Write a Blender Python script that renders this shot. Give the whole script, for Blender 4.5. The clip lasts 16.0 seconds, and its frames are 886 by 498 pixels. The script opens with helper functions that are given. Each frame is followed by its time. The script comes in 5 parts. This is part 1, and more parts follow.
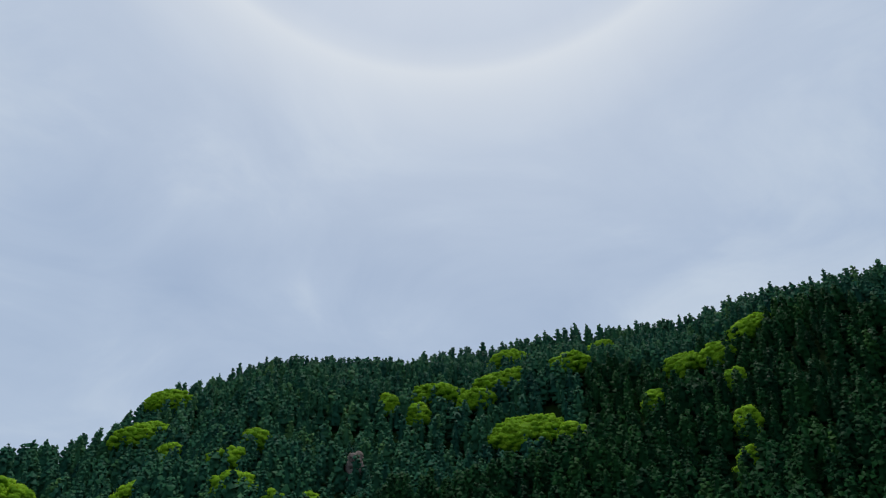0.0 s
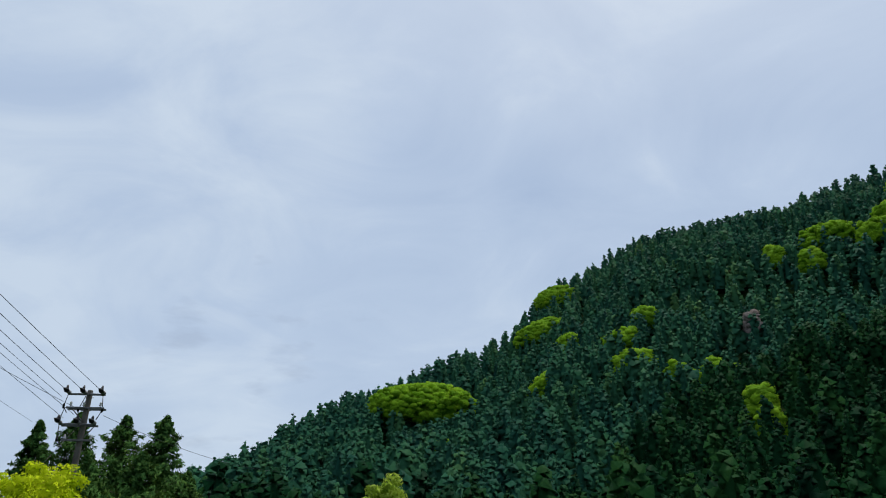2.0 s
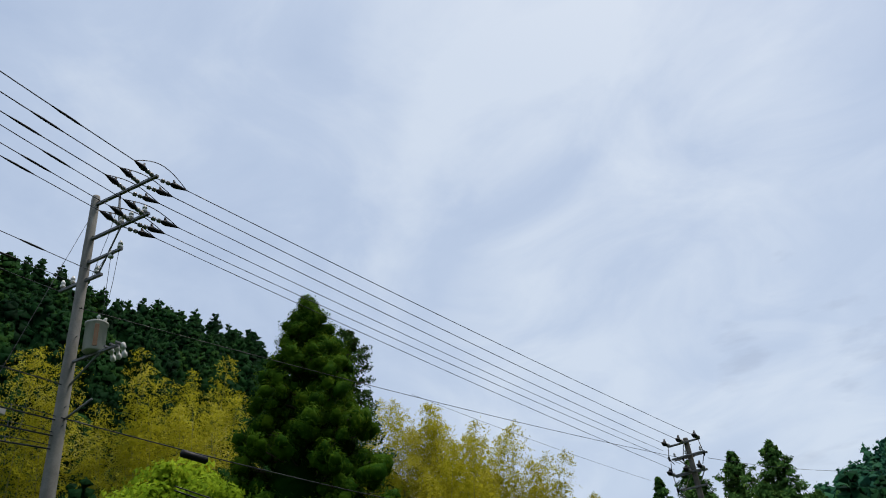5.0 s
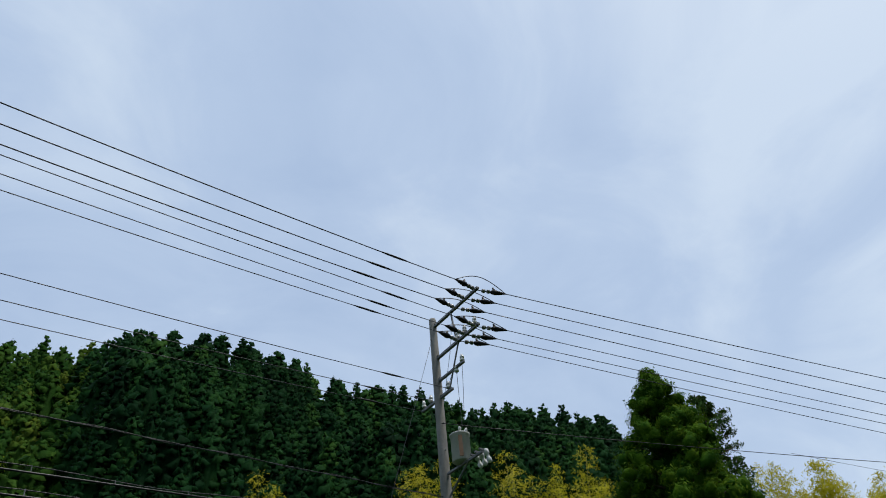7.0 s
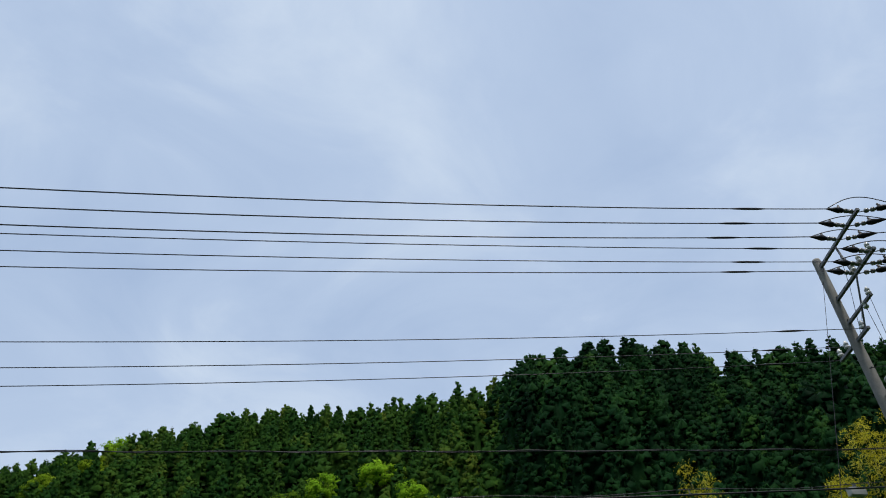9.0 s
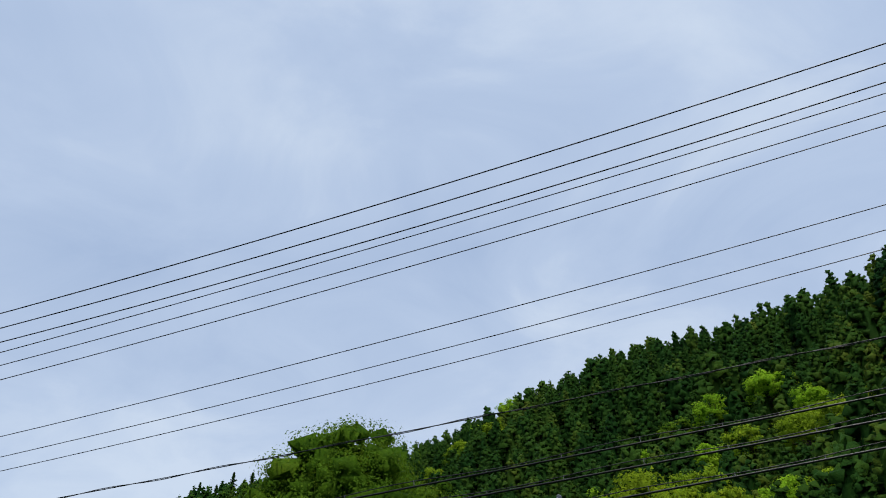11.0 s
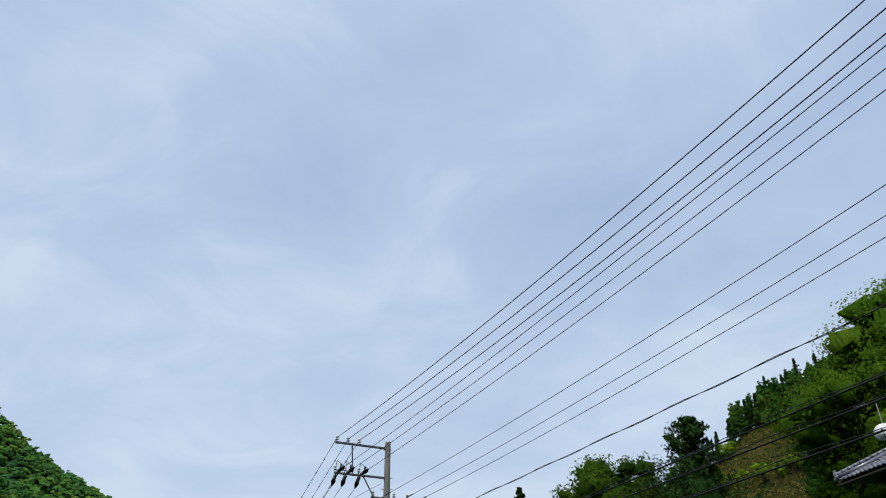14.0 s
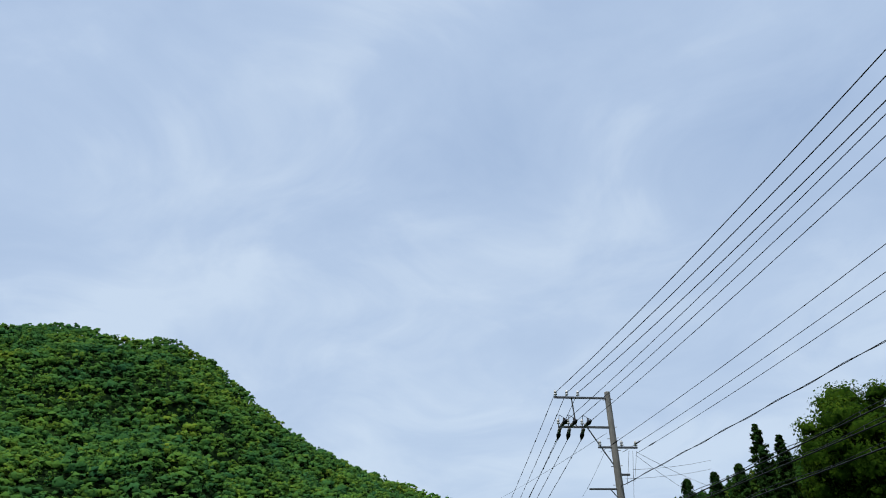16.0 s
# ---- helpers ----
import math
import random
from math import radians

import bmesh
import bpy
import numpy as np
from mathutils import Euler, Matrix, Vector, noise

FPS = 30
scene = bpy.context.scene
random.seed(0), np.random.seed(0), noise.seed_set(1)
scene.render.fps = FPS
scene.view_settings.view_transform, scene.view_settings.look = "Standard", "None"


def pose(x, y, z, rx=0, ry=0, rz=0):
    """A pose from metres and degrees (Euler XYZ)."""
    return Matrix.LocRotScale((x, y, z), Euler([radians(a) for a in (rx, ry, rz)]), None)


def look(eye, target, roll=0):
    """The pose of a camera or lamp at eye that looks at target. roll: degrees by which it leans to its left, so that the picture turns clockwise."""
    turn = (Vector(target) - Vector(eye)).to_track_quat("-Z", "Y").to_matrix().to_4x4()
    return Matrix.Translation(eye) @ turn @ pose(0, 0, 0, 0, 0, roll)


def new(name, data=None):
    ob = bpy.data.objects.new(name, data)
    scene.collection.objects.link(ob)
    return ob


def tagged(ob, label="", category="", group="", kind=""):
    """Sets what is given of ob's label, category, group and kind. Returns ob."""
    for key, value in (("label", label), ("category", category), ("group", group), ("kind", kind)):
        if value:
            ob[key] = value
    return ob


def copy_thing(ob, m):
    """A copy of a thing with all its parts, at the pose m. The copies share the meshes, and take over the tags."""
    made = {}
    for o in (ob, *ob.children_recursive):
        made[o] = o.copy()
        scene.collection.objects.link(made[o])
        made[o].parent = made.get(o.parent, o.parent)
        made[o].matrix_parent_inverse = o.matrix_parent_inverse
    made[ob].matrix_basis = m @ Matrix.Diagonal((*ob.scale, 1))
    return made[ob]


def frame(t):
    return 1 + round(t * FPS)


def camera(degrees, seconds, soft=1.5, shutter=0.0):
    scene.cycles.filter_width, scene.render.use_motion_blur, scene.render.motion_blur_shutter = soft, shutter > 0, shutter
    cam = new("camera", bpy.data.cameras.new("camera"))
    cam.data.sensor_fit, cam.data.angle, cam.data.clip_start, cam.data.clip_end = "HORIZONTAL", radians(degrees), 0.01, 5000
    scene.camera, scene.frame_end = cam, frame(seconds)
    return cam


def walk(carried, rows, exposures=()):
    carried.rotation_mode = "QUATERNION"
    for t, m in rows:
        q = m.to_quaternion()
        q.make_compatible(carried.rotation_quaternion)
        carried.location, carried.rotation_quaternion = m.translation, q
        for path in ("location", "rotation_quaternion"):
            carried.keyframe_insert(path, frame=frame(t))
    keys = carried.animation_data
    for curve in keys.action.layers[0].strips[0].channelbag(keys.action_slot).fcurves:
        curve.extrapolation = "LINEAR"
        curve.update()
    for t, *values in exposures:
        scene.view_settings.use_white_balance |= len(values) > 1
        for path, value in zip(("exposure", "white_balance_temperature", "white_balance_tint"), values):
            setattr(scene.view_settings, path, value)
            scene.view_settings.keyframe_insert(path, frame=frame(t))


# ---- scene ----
# ---- camera ----
EYE = (0.0, 0.0, 1.6)
# seconds, heading to the left of +y, pitch up, roll
TURNS = (
    (0.0, 0.02, 34.91, -0.16),
    (0.5, 8.19, 33.25, 0.43),
    (1.0, 16.14, 31.08, 0.85),
    (1.5, 23.79, 28.45, 0.78),
    (2.0, 31.09, 25.74, 0.21),
    (2.5, 38.23, 23.56, -0.82),
    (3.0, 45.31, 22.55, -2.21),
    (3.5, 52.56, 23.11, -3.82),
    (4.0, 59.71, 24.94, -5.25),
    (4.2, 62.51, 25.91, -5.79),
    (6.3, 91.03, 36.73, -6.20),
    (6.5, 93.84, 37.45, -6.05),
    (7.0, 101.71, 39.10, -5.67),
    (7.5, 109.99, 40.28, -5.05),
    (8.0, 118.60, 40.92, -4.37),
    (8.5, 127.35, 41.11, -3.75),
    (9.0, 136.23, 40.85, -3.01),
    (9.2, 139.67, 40.67, -2.91),
    (11.3, 172.62, 36.02, -0.28),
    (11.5, 175.54, 35.50, -0.40),
    (12.0, 182.37, 34.34, -0.49),
    (12.5, 189.43, 33.22, -0.50),
    (13.0, 196.51, 32.20, -0.38),
    (13.5, 204.08, 31.15, -0.46),
    (14.0, 211.15, 30.13, -0.74),
    (14.5, 217.43, 29.15, -1.17),
    (15.0, 222.48, 28.34, -1.68),
    (15.5, 226.02, 27.69, -1.96),
    (16.0, 228.07, 27.19, -2.04),
)


def turned(yaw, pitch, roll):
    a, p = radians(yaw), radians(pitch)
    ahead = Vector((-math.sin(a) * math.cos(p), math.cos(a) * math.cos(p), math.sin(p)))
    return look(EYE, Vector(EYE) + ahead, roll)


cam = camera(62.27, 16.0, soft=1.0)
walk(cam, [(t, turned(yaw, pitch, roll)) for t, yaw, pitch, roll in TURNS],
     exposures=((0.0, -0.10, 6620, 10), (1.0, -0.06, 6620, 10), (2.0, 0.06, 6640, 10), (3.0, 0.18, 6860, 13), (4.2, 0.18, 6900, 13), (6.3, 0.16, 6600, 11), (7.5, 0.16, 6520, 10), (9.2, 0.16, 6580, 11), (11.3, 0.18, 6620, 12), (13.0, 0.18, 6640, 12), (14.5, 0.16, 6500, 10), (16.0, 0.15, 6450, 10)))

# ---- sky and sun ----
SUN_EL, SUN_AZ = 70.8, -0.5
SUN_DIR = Vector((-math.sin(radians(SUN_AZ)) * math.cos(radians(SUN_EL)),
                  math.cos(radians(SUN_AZ)) * math.cos(radians(SUN_EL)), math.sin(radians(SUN_EL))))


class Nodes:
    """Short hand for node trees."""

    def __init__(self, tree):
        self.tree = tree
        tree.nodes.clear()

    def add(self, kind, ins=None, **props):
        n = self.tree.nodes.new(kind)
        for k, v in props.items():
            setattr(n, k, v)
        for k, v in (ins or {}).items():
            if isinstance(v, bpy.types.NodeSocket):
                self.tree.links.new(v, n.inputs[k])
            else:
                n.inputs[k].default_value = v
        return n

    def math(self, op, a, b=0.0, c=0.0):
        return self.add("ShaderNodeMath", {0: a, 1: b, 2: c}, operation=op).outputs[0]

    def ramp(self, fac, stops, interpolation="LINEAR"):
        n = self.add("ShaderNodeValToRGB", {0: fac})
        n.color_ramp.interpolation = interpolation
        els = n.color_ramp.elements
        while len(els) < len(stops):
            els.new(0.5)
        for e, (p, c) in zip(els, stops):
            e.position = p
            e.color = (*c, 1.0) if len(c) == 3 else c
        return n.outputs[0]

    def mix(self, fac, a, b, blend="MIX"):
        n = self.add("ShaderNodeMix", None, data_type="RGBA", blend_type=blend)
        for sock, v in ((n.inputs[0], fac), (n.inputs[6], a), (n.inputs[7], b)):
            if isinstance(v, bpy.types.NodeSocket):
                self.tree.links.new(v, sock)
            else:
                sock.default_value = v if not isinstance(v, tuple) else (*v, 1.0)[:4]
        return n.outputs[2]


def polar_way(az, el):
    """The way towards a heading and elevation."""
    a, e = radians(az), radians(el)
    return Vector((-math.sin(a) * math.cos(e), math.cos(a) * math.cos(e), math.sin(e)))


def build_world():
    world = bpy.data.worlds.new("sky")
    world.use_nodes = True
    scene.world = world
    n = Nodes(world.node_tree)
    way = n.add("ShaderNodeTexCoord").outputs["Generated"]
    sky = n.add("ShaderNodeTexSky", sky_type="NISHITA", sun_disc=False, sun_elevation=radians(SUN_EL),
                sun_rotation=radians(-SUN_AZ), altitude=200.0, dust_density=3.0)
    clear = n.mix(1.0, sky.outputs[0], (0.09, 0.09, 0.09), "MULTIPLY")
    xyz = n.add("ShaderNodeSeparateXYZ", {0: way})
    up = n.math("MAXIMUM", n.math("ADD", xyz.outputs[2], 0.22), 0.05)
    flat = n.add("ShaderNodeCombineXYZ", {0: n.math("DIVIDE", xyz.outputs[0], up), 1: n.math("DIVIDE", xyz.outputs[1], up), 2: 0.0})
    turn = n.add("ShaderNodeMapping", {0: flat.outputs[0], 2: (0, 0, radians(25)), 3: (1.0, 1.9, 1.0)})
    big = n.add("ShaderNodeTexNoise", {"Vector": turn.outputs[0], "Scale": 0.85, "Detail": 3.0, "Roughness": 0.45, "Distortion": 0.5})
    fine = n.add("ShaderNodeTexNoise", {"Vector": flat.outputs[0], "Scale": 2.7, "Detail": 7.0, "Roughness": 0.58, "Distortion": 0.9})
    depth = n.math("ADD", n.math("MULTIPLY", big.outputs[0], 0.58), n.math("MULTIPLY", fine.outputs[0], 0.42))
    cloud = n.ramp(depth, ((0.34, (0.368, 0.490, 0.695)), (0.50, (0.458, 0.580, 0.770)), (0.62, (0.592, 0.705, 0.850))))
    # paler towards the horizon, as thin high cloud is
    low = n.add("ShaderNodeMapRange", {0: xyz.outputs[2], 1: 0.05, 2: 0.55, 3: 0.55, 4: 0.0})
    cloud = n.mix(low.outputs[0], cloud, (0.570, 0.690, 0.840))
    # the halo round the veiled sun, 22 degrees wide
    angle = n.math("ARCCOSINE", n.add("ShaderNodeVectorMath", {0: way, 1: SUN_DIR}, operation="DOT_PRODUCT").outputs["Value"])
    ring = n.math("DIVIDE", n.math("MULTIPLY", angle, 180 / math.pi), 60.0)
    glow = n.ramp(ring, ((0.0, (0.60, 0.60, 0.60)), (0.335, (0.36, 0.37, 0.38)), (0.360, (0.56, 0.52, 0.46)),
                         (0.374, (0.76, 0.76, 0.74)), (0.405, (0.54, 0.56, 0.58)), (0.48, (0.22, 0.23, 0.24)),
                         (0.70, (0.03, 0.03, 0.035)), (1.0, (0.0, 0.0, 0.0))))
    # small grey wisps drifting low over the valley
    drift = polar_way(46.0, 16.8)
    near = n.add("ShaderNodeMapRange", {0: n.add("ShaderNodeVectorMath", {0: way, 1: drift}, operation="DOT_PRODUCT").outputs["Value"], 1: 0.978, 2: 0.992, 3: 0.0, 4: 1.0})
    stretch = n.add("ShaderNodeMapping", {0: way, 3: (1.0, 1.0, 3.2)})
    scud = n.add("ShaderNodeTexNoise", {"Vector": stretch.outputs[0], "Scale": 9.0, "Detail": 4.0, "Roughness": 0.55})
    wisp = n.add("ShaderNodeMapRange", {0: scud.outputs[0], 1: 0.56, 2: 0.70, 3: 0.0, 4: 0.36})
    cloud = n.mix(n.math("MULTIPLY", near.outputs[0], wisp.outputs[0]), cloud, (0.34, 0.42, 0.56))
    veil = n.mix(0.85, clear, cloud)
    lit = n.mix(glow, veil, (0.785, 0.84, 0.90))
    bg = n.add("ShaderNodeBackground", {0: lit, 1: 1.0})
    out = n.add("ShaderNodeOutputWorld", {0: bg.outputs[0]})


build_world()
sun = new("sun", bpy.data.lights.new("sun", "SUN"))
sun.data.energy, sun.data.angle, sun.data.color = 2.6, radians(9), (1.0, 0.96, 0.9)
sun.matrix_world = look(SUN_DIR * 100, (0, 0, 0))


# ---- mesh building ----
def unit(v):
    return v / np.maximum(np.linalg.norm(v, axis=-1, keepdims=True), 1e-9)


def icosahedron():
    bm = bmesh.new()
    bmesh.ops.create_icosphere(bm, subdivisions=1, radius=1.0)
    out = np.array([v.co for v in bm.verts]), np.array([[v.index for v in f.verts] for f in bm.faces])
    bm.free()
    return out


ICO_V, ICO_F = icosahedron()
OCT_V = np.array([(1, 0, 0), (0, 1, 0), (-1, 0, 0), (0, -1, 0), (0, 0, 1), (0, 0, -1)], float)
OCT_F = np.array([(0, 1, 4), (1, 2, 4), (2, 3, 4), (3, 0, 4), (1, 0, 5), (2, 1, 5), (3, 2, 5), (0, 3, 5)])


class Shape:
    """Collects vertices and faces for one mesh."""

    def __init__(self):
        self.verts, self.faces, self.normals, self.tones, self.count = [], [], [], [], 0

    def put(self, verts, faces, normals=None, tone=0.0):
        """Adds vertices and faces; normals, where given, round off leaves to their clump; tone: lighter or darker
        leafage, or shade painted on inner bodies, vertex by vertex.
        """
        verts = np.asarray(verts, float).reshape(-1, 3)
        faces = np.asarray(faces, int)
        self.verts.append(verts)
        self.tones.append(np.broadcast_to(np.asarray(tone, float), (len(verts),)))
        self.normals.append(np.zeros(verts.shape) if normals is None else np.asarray(normals, float).reshape(-1, 3))
        self.faces.append(faces + self.count)
        self.count += len(verts)
        return self

    def tube(self, pts, radii, n=8, caps=True):
        pts = np.asarray(pts, float)
        radii = np.broadcast_to(np.asarray(radii, float), (len(pts),))
        way = unit(np.gradient(pts, axis=0))
        ref = np.array([0, 0, 1.0]) if abs(way[:, 2]).mean() < 0.8 else np.array([1.0, 0, 0])
        a = unit(np.cross(way, ref))
        b = np.cross(way, a)
        t = np.arange(n) * 2 * np.pi / n
        ring = pts[:, None] + radii[:, None, None] * (np.cos(t)[None, :, None] * a[:, None] + np.sin(t)[None, :, None] * b[:, None])
        k, j = np.meshgrid(np.arange(len(pts) - 1), np.arange(n), indexing="ij")
        k, j, i = k.ravel(), j.ravel(), ((j + 1) % n).ravel()
        quads = np.stack([k * n + j, k * n + i, (k + 1) * n + i, (k + 1) * n + j], -1)
        base = self.count
        self.put(ring, quads)
        if caps:
            self.put(pts[[0, -1]], np.zeros((0, 4)))
            last = (len(pts) - 1) * n
            s = np.arange(n)
            e = (s + 1) % n
            top, end = base + len(pts) * n, base + len(pts) * n + 1
            self.faces.append(np.stack([e + base, s + base, 0 * s + top], -1))
            self.faces.append(np.stack([s + base + last, e + base + last, 0 * s + end], -1))
        return self

    def box(self, centre, size, x=(1, 0, 0), z=(0, 0, 1), bevel=0.0):
        """A box, with its upper and lower edges chamfered when bevel is given."""
        x = unit(np.asarray(x, float))
        z = np.asarray(z, float)
        y = unit(np.cross(z, x))
        z = np.cross(x, y)
        h = np.asarray(size, float) / 2
        b = min(bevel, h.min() * 0.8)
        loops = [(h[0] - b, h[1] - b, -h[2]), (h[0], h[1], -h[2] + b), (h[0], h[1], h[2] - b), (h[0] - b, h[1] - b, h[2])] if b else \
            [(h[0], h[1], -h[2]), (h[0], h[1], h[2])]
        v = [np.asarray(centre, float) + sx * p * x + sy * q * y + r * z for p, q, r in loops for sx, sy in ((-1, -1), (1, -1), (1, 1), (-1, 1))]
        f = [(0, 3, 2, 1)]
        for k in range(len(loops) - 1):
            f += [(4 * k + j, 4 * k + (j + 1) % 4, 4 * k + 4 + (j + 1) % 4, 4 * k + 4 + j) for j in range(4)]
        m = 4 * (len(loops) - 1)
        f.append((m, m + 1, m + 2, m + 3))
        return self.put(v, f)

    def lathe(self, base, axis, profile, n=12):
        """Turned shape: profile rows of (distance along the axis, radius)."""
        axis = unit(np.asarray(axis, float))
        return self.tube([np.asarray(base, float) + axis * d for d, _ in profile], [r for _, r in profile], n)

    def leaves(self, pos, normal, size, aspect=0.6, seed=0):
        rng = np.random.default_rng(seed)
        pos, normal = np.asarray(pos, float).reshape(-1, 3), unit(np.asarray(normal, float).reshape(-1, 3))
        size = np.broadcast_to(np.asarray(size, float), (len(pos),))[:, None]
        t = unit(np.cross(normal, rng.normal(size=pos.shape)))
        b = np.cross(normal, t)
        v = np.stack([pos + t * size, pos + b * size * aspect, pos - t * size, pos - b * size * aspect], 1)
        return self.put(v.reshape(-1, 3), np.arange(4 * len(pos)).reshape(-1, 4))

    def sprays(self, pos, normal, size, seed=0, slim=0.8, shade=None, tone=0.0):
        """Three-cornered sprays, the cheapest leaf there is; shade: the way that their clump faces there."""
        rng = np.random.default_rng(seed)
        pos, normal = np.asarray(pos, float).reshape(-1, 3), unit(np.asarray(normal, float).reshape(-1, 3))
        size = np.broadcast_to(np.asarray(size, float), (len(pos),))[:, None]
        if shade is not None:
            shade = unit(np.asarray(shade, float).reshape(-1, 3))
            normal = normal * np.where((normal * shade).sum(1) < 0, -1.0, 1.0)[:, None]
        t = unit(np.cross(normal, rng.normal(size=pos.shape)))
        b = np.cross(normal, t)
        k = rng.uniform(0.6, 1.1, (3, len(pos), 1))
        v = np.stack([pos + t * size * k[0], pos + (-0.5 * t + slim * b) * size * k[1], pos + (-0.5 * t - slim * b) * size * k[2]], 1)
        return self.put(v.reshape(-1, 3), np.arange(3 * len(pos)).reshape(-1, 3), None if shade is None else np.repeat(shade, 3, axis=0), np.repeat(np.broadcast_to(tone, (len(pos),)), 3))

    def puffs(self, centre, size, lean, squash=0.85, seed=0, uneven=0.22, fine=True, soft=0.45, tone=0.0):
        """Uneven rounded lumps, the bodies of leaf clumps; lean: the way that the crown faces at each."""
        rng = np.random.default_rng(seed)
        c, lean = np.asarray(centre, float).reshape(-1, 3), unit(np.asarray(lean, float).reshape(-1, 3))
        size = np.broadcast_to(np.asarray(size, float).ravel(), (len(c),))
        form, faces = (ICO_V, ICO_F) if fine else (OCT_V, OCT_F)
        n = len(form)
        # each lump is turned its own way
        z = unit(rng.normal(size=(len(c), 3)))
        x = unit(np.cross(z, rng.normal(size=(len(c), 3))))
        d = np.einsum("vk,ckj->cvj", form, np.stack([x, np.cross(z, x), z], 1))
        v = d * (size[:, None] * rng.uniform(1 - uneven, 1 + uneven, (len(c), n)))[:, :, None] * np.array([1, 1, squash])
        shade = unit((1 - soft) * d + soft * lean[:, None])
        return self.put((c[:, None] + v).reshape(-1, 3), (faces[None] + n * np.arange(len(c))[:, None, None]).reshape(-1, 3), shade, np.repeat(np.broadcast_to(tone, (len(c),)), n))

    def clumps(self, centre, size, lean, per, leaf, squash=0.85, seed=0, fine=True, soft=0.45, uneven=0.22, slim=0.7, loose=0.18, body=0.92, tone=0.0):
        """Leaf clumps: rounded bodies, each under a coat of sprays that breaks up its outline."""
        rng = np.random.default_rng(seed + 17)
        c, lean = np.asarray(centre, float).reshape(-1, 3), unit(np.asarray(lean, float).reshape(-1, 3))
        size = np.broadcast_to(np.asarray(size, float).ravel(), (len(c),))
        tone = np.broadcast_to(tone, (len(c),))
        # bodies toned darker than their sprays, painting the shade inside each clump
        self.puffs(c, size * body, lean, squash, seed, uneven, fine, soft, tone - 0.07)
        d = unit(rng.normal(size=(len(c), per, 3)) + 0.6 * lean[:, None])
        pos = c[:, None] + d * size[:, None, None] * np.array([1, 1, squash]) * rng.uniform(1 - loose, 1 + loose, (len(c), per, 1))
        small = np.broadcast_to(np.asarray(leaf, float).reshape(-1, 1), (len(c), per)) * rng.uniform(0.6, 1.35, (len(c), per))
        self.sprays(pos, d + 0.3 * rng.normal(size=d.shape), small.ravel(), seed, slim, (1 - soft) * d + soft * lean[:, None], np.repeat(tone, per))
        return self

    def cones(self, base, height, wide, rng, sides=8, rings=(0.22, 0.36, 0.5, 0.63, 0.76, 0.88), power=0.6, uneven=0.24, tone=0.0):
        """Lumpy pointed bodies of conifers."""
        t, m = len(base), len(rings)
        f = np.array(rings)
        a = np.arange(sides) * 2 * np.pi / sides
        a = a + rng.uniform(0, 6.28, (t, 1, 1)) + 0.4 * np.arange(m)[None, :, None] + rng.normal(0, 0.12, (t, m, sides))
        r = wide[:, None, None] * ((1 - f) ** power)[None, :, None] * (1 + uneven * rng.normal(size=(t, m, sides))).clip(0.4, 1.6)
        z = height[:, None, None] * (f[None, :, None] + rng.normal(0, 0.018, (t, m, sides)))
        v = base[:, None, None] + np.stack([np.cos(a) * r, np.sin(a) * r, z], -1)
        v = np.concatenate([v.reshape(t, -1, 3), (base + np.stack([0 * height, 0 * height, height * 0.97], -1))[:, None]], 1)
        k, j = np.meshgrid(np.arange(m - 1), np.arange(sides), indexing="ij")
        k, j = k.ravel(), j.ravel()
        i = (j + 1) % sides
        tri = np.concatenate([np.stack([k * sides + j, k * sides + i, (k + 1) * sides + i], -1), np.stack([k * sides + j, (k + 1) * sides + i, (k + 1) * sides + j], -1)])
        e = np.arange(sides)
        tri = np.concatenate([tri, np.stack([(m - 1) * sides + e, (m - 1) * sides + (e + 1) % sides, 0 * e + m * sides], -1)])
        n = m * sides + 1
        return self.put(v.reshape(-1, 3), (tri[None] + n * np.arange(t)[:, None, None]).reshape(-1, 3), None, np.repeat(np.broadcast_to(tone, (t,)), n))

    def mesh(self, name, smooth=False):
        me = bpy.data.meshes.new(name)
        v = np.concatenate(self.verts)
        loops = np.concatenate([f.ravel() for f in self.faces]).astype(np.int32)
        totals = np.concatenate([np.full(len(f), f.shape[1]) for f in self.faces if f.ndim == 2]).astype(np.int32)
        me.vertices.add(len(v))
        me.vertices.foreach_set("co", v.astype(np.float32).ravel())
        me.loops.add(len(loops))
        me.loops.foreach_set("vertex_index", loops)
        me.polygons.add(len(totals))
        me.polygons.foreach_set("loop_start", np.concatenate([[0], np.cumsum(totals)[:-1]]).astype(np.int32))
        me.polygons.foreach_set("use_smooth", np.full(len(totals), smooth))
        me.update(calc_edges=True)
        me.validate()
        tones = np.concatenate(self.tones)
        if tones.any() and len(tones) == len(me.vertices):
            me.attributes.new("tone", "FLOAT", "POINT").data.foreach_set("value", tones.astype(np.float32))
        facing = np.concatenate(self.normals)
        if smooth and facing.any() and len(facing) == len(me.vertices):
            me.normals_split_custom_set_from_vertices(facing)
        return me


def part(name, shape, material, parent=None, label="", smooth=False):
    ob = new(name, shape if isinstance(shape, bpy.types.Mesh) else shape.mesh(name, smooth))
    if not ob.data.materials:
        ob.data.materials.append(material)
    if parent:
        ob.parent = parent
        ob.matrix_parent_inverse = parent.matrix_basis.inverted()
    return tagged(ob, label)


def thing(name, at, label, category, group="", kind=""):
    ob = new(name)
    ob.location = at
    ob.empty_display_size = 0.3
    return tagged(ob, label, category, group, kind)


def polar(az, r, z=0.0):
    """Place at a heading (degrees to the left of +y) and a distance along the ground."""
    return np.array([-math.sin(radians(az)) * r, math.cos(radians(az)) * r, z])


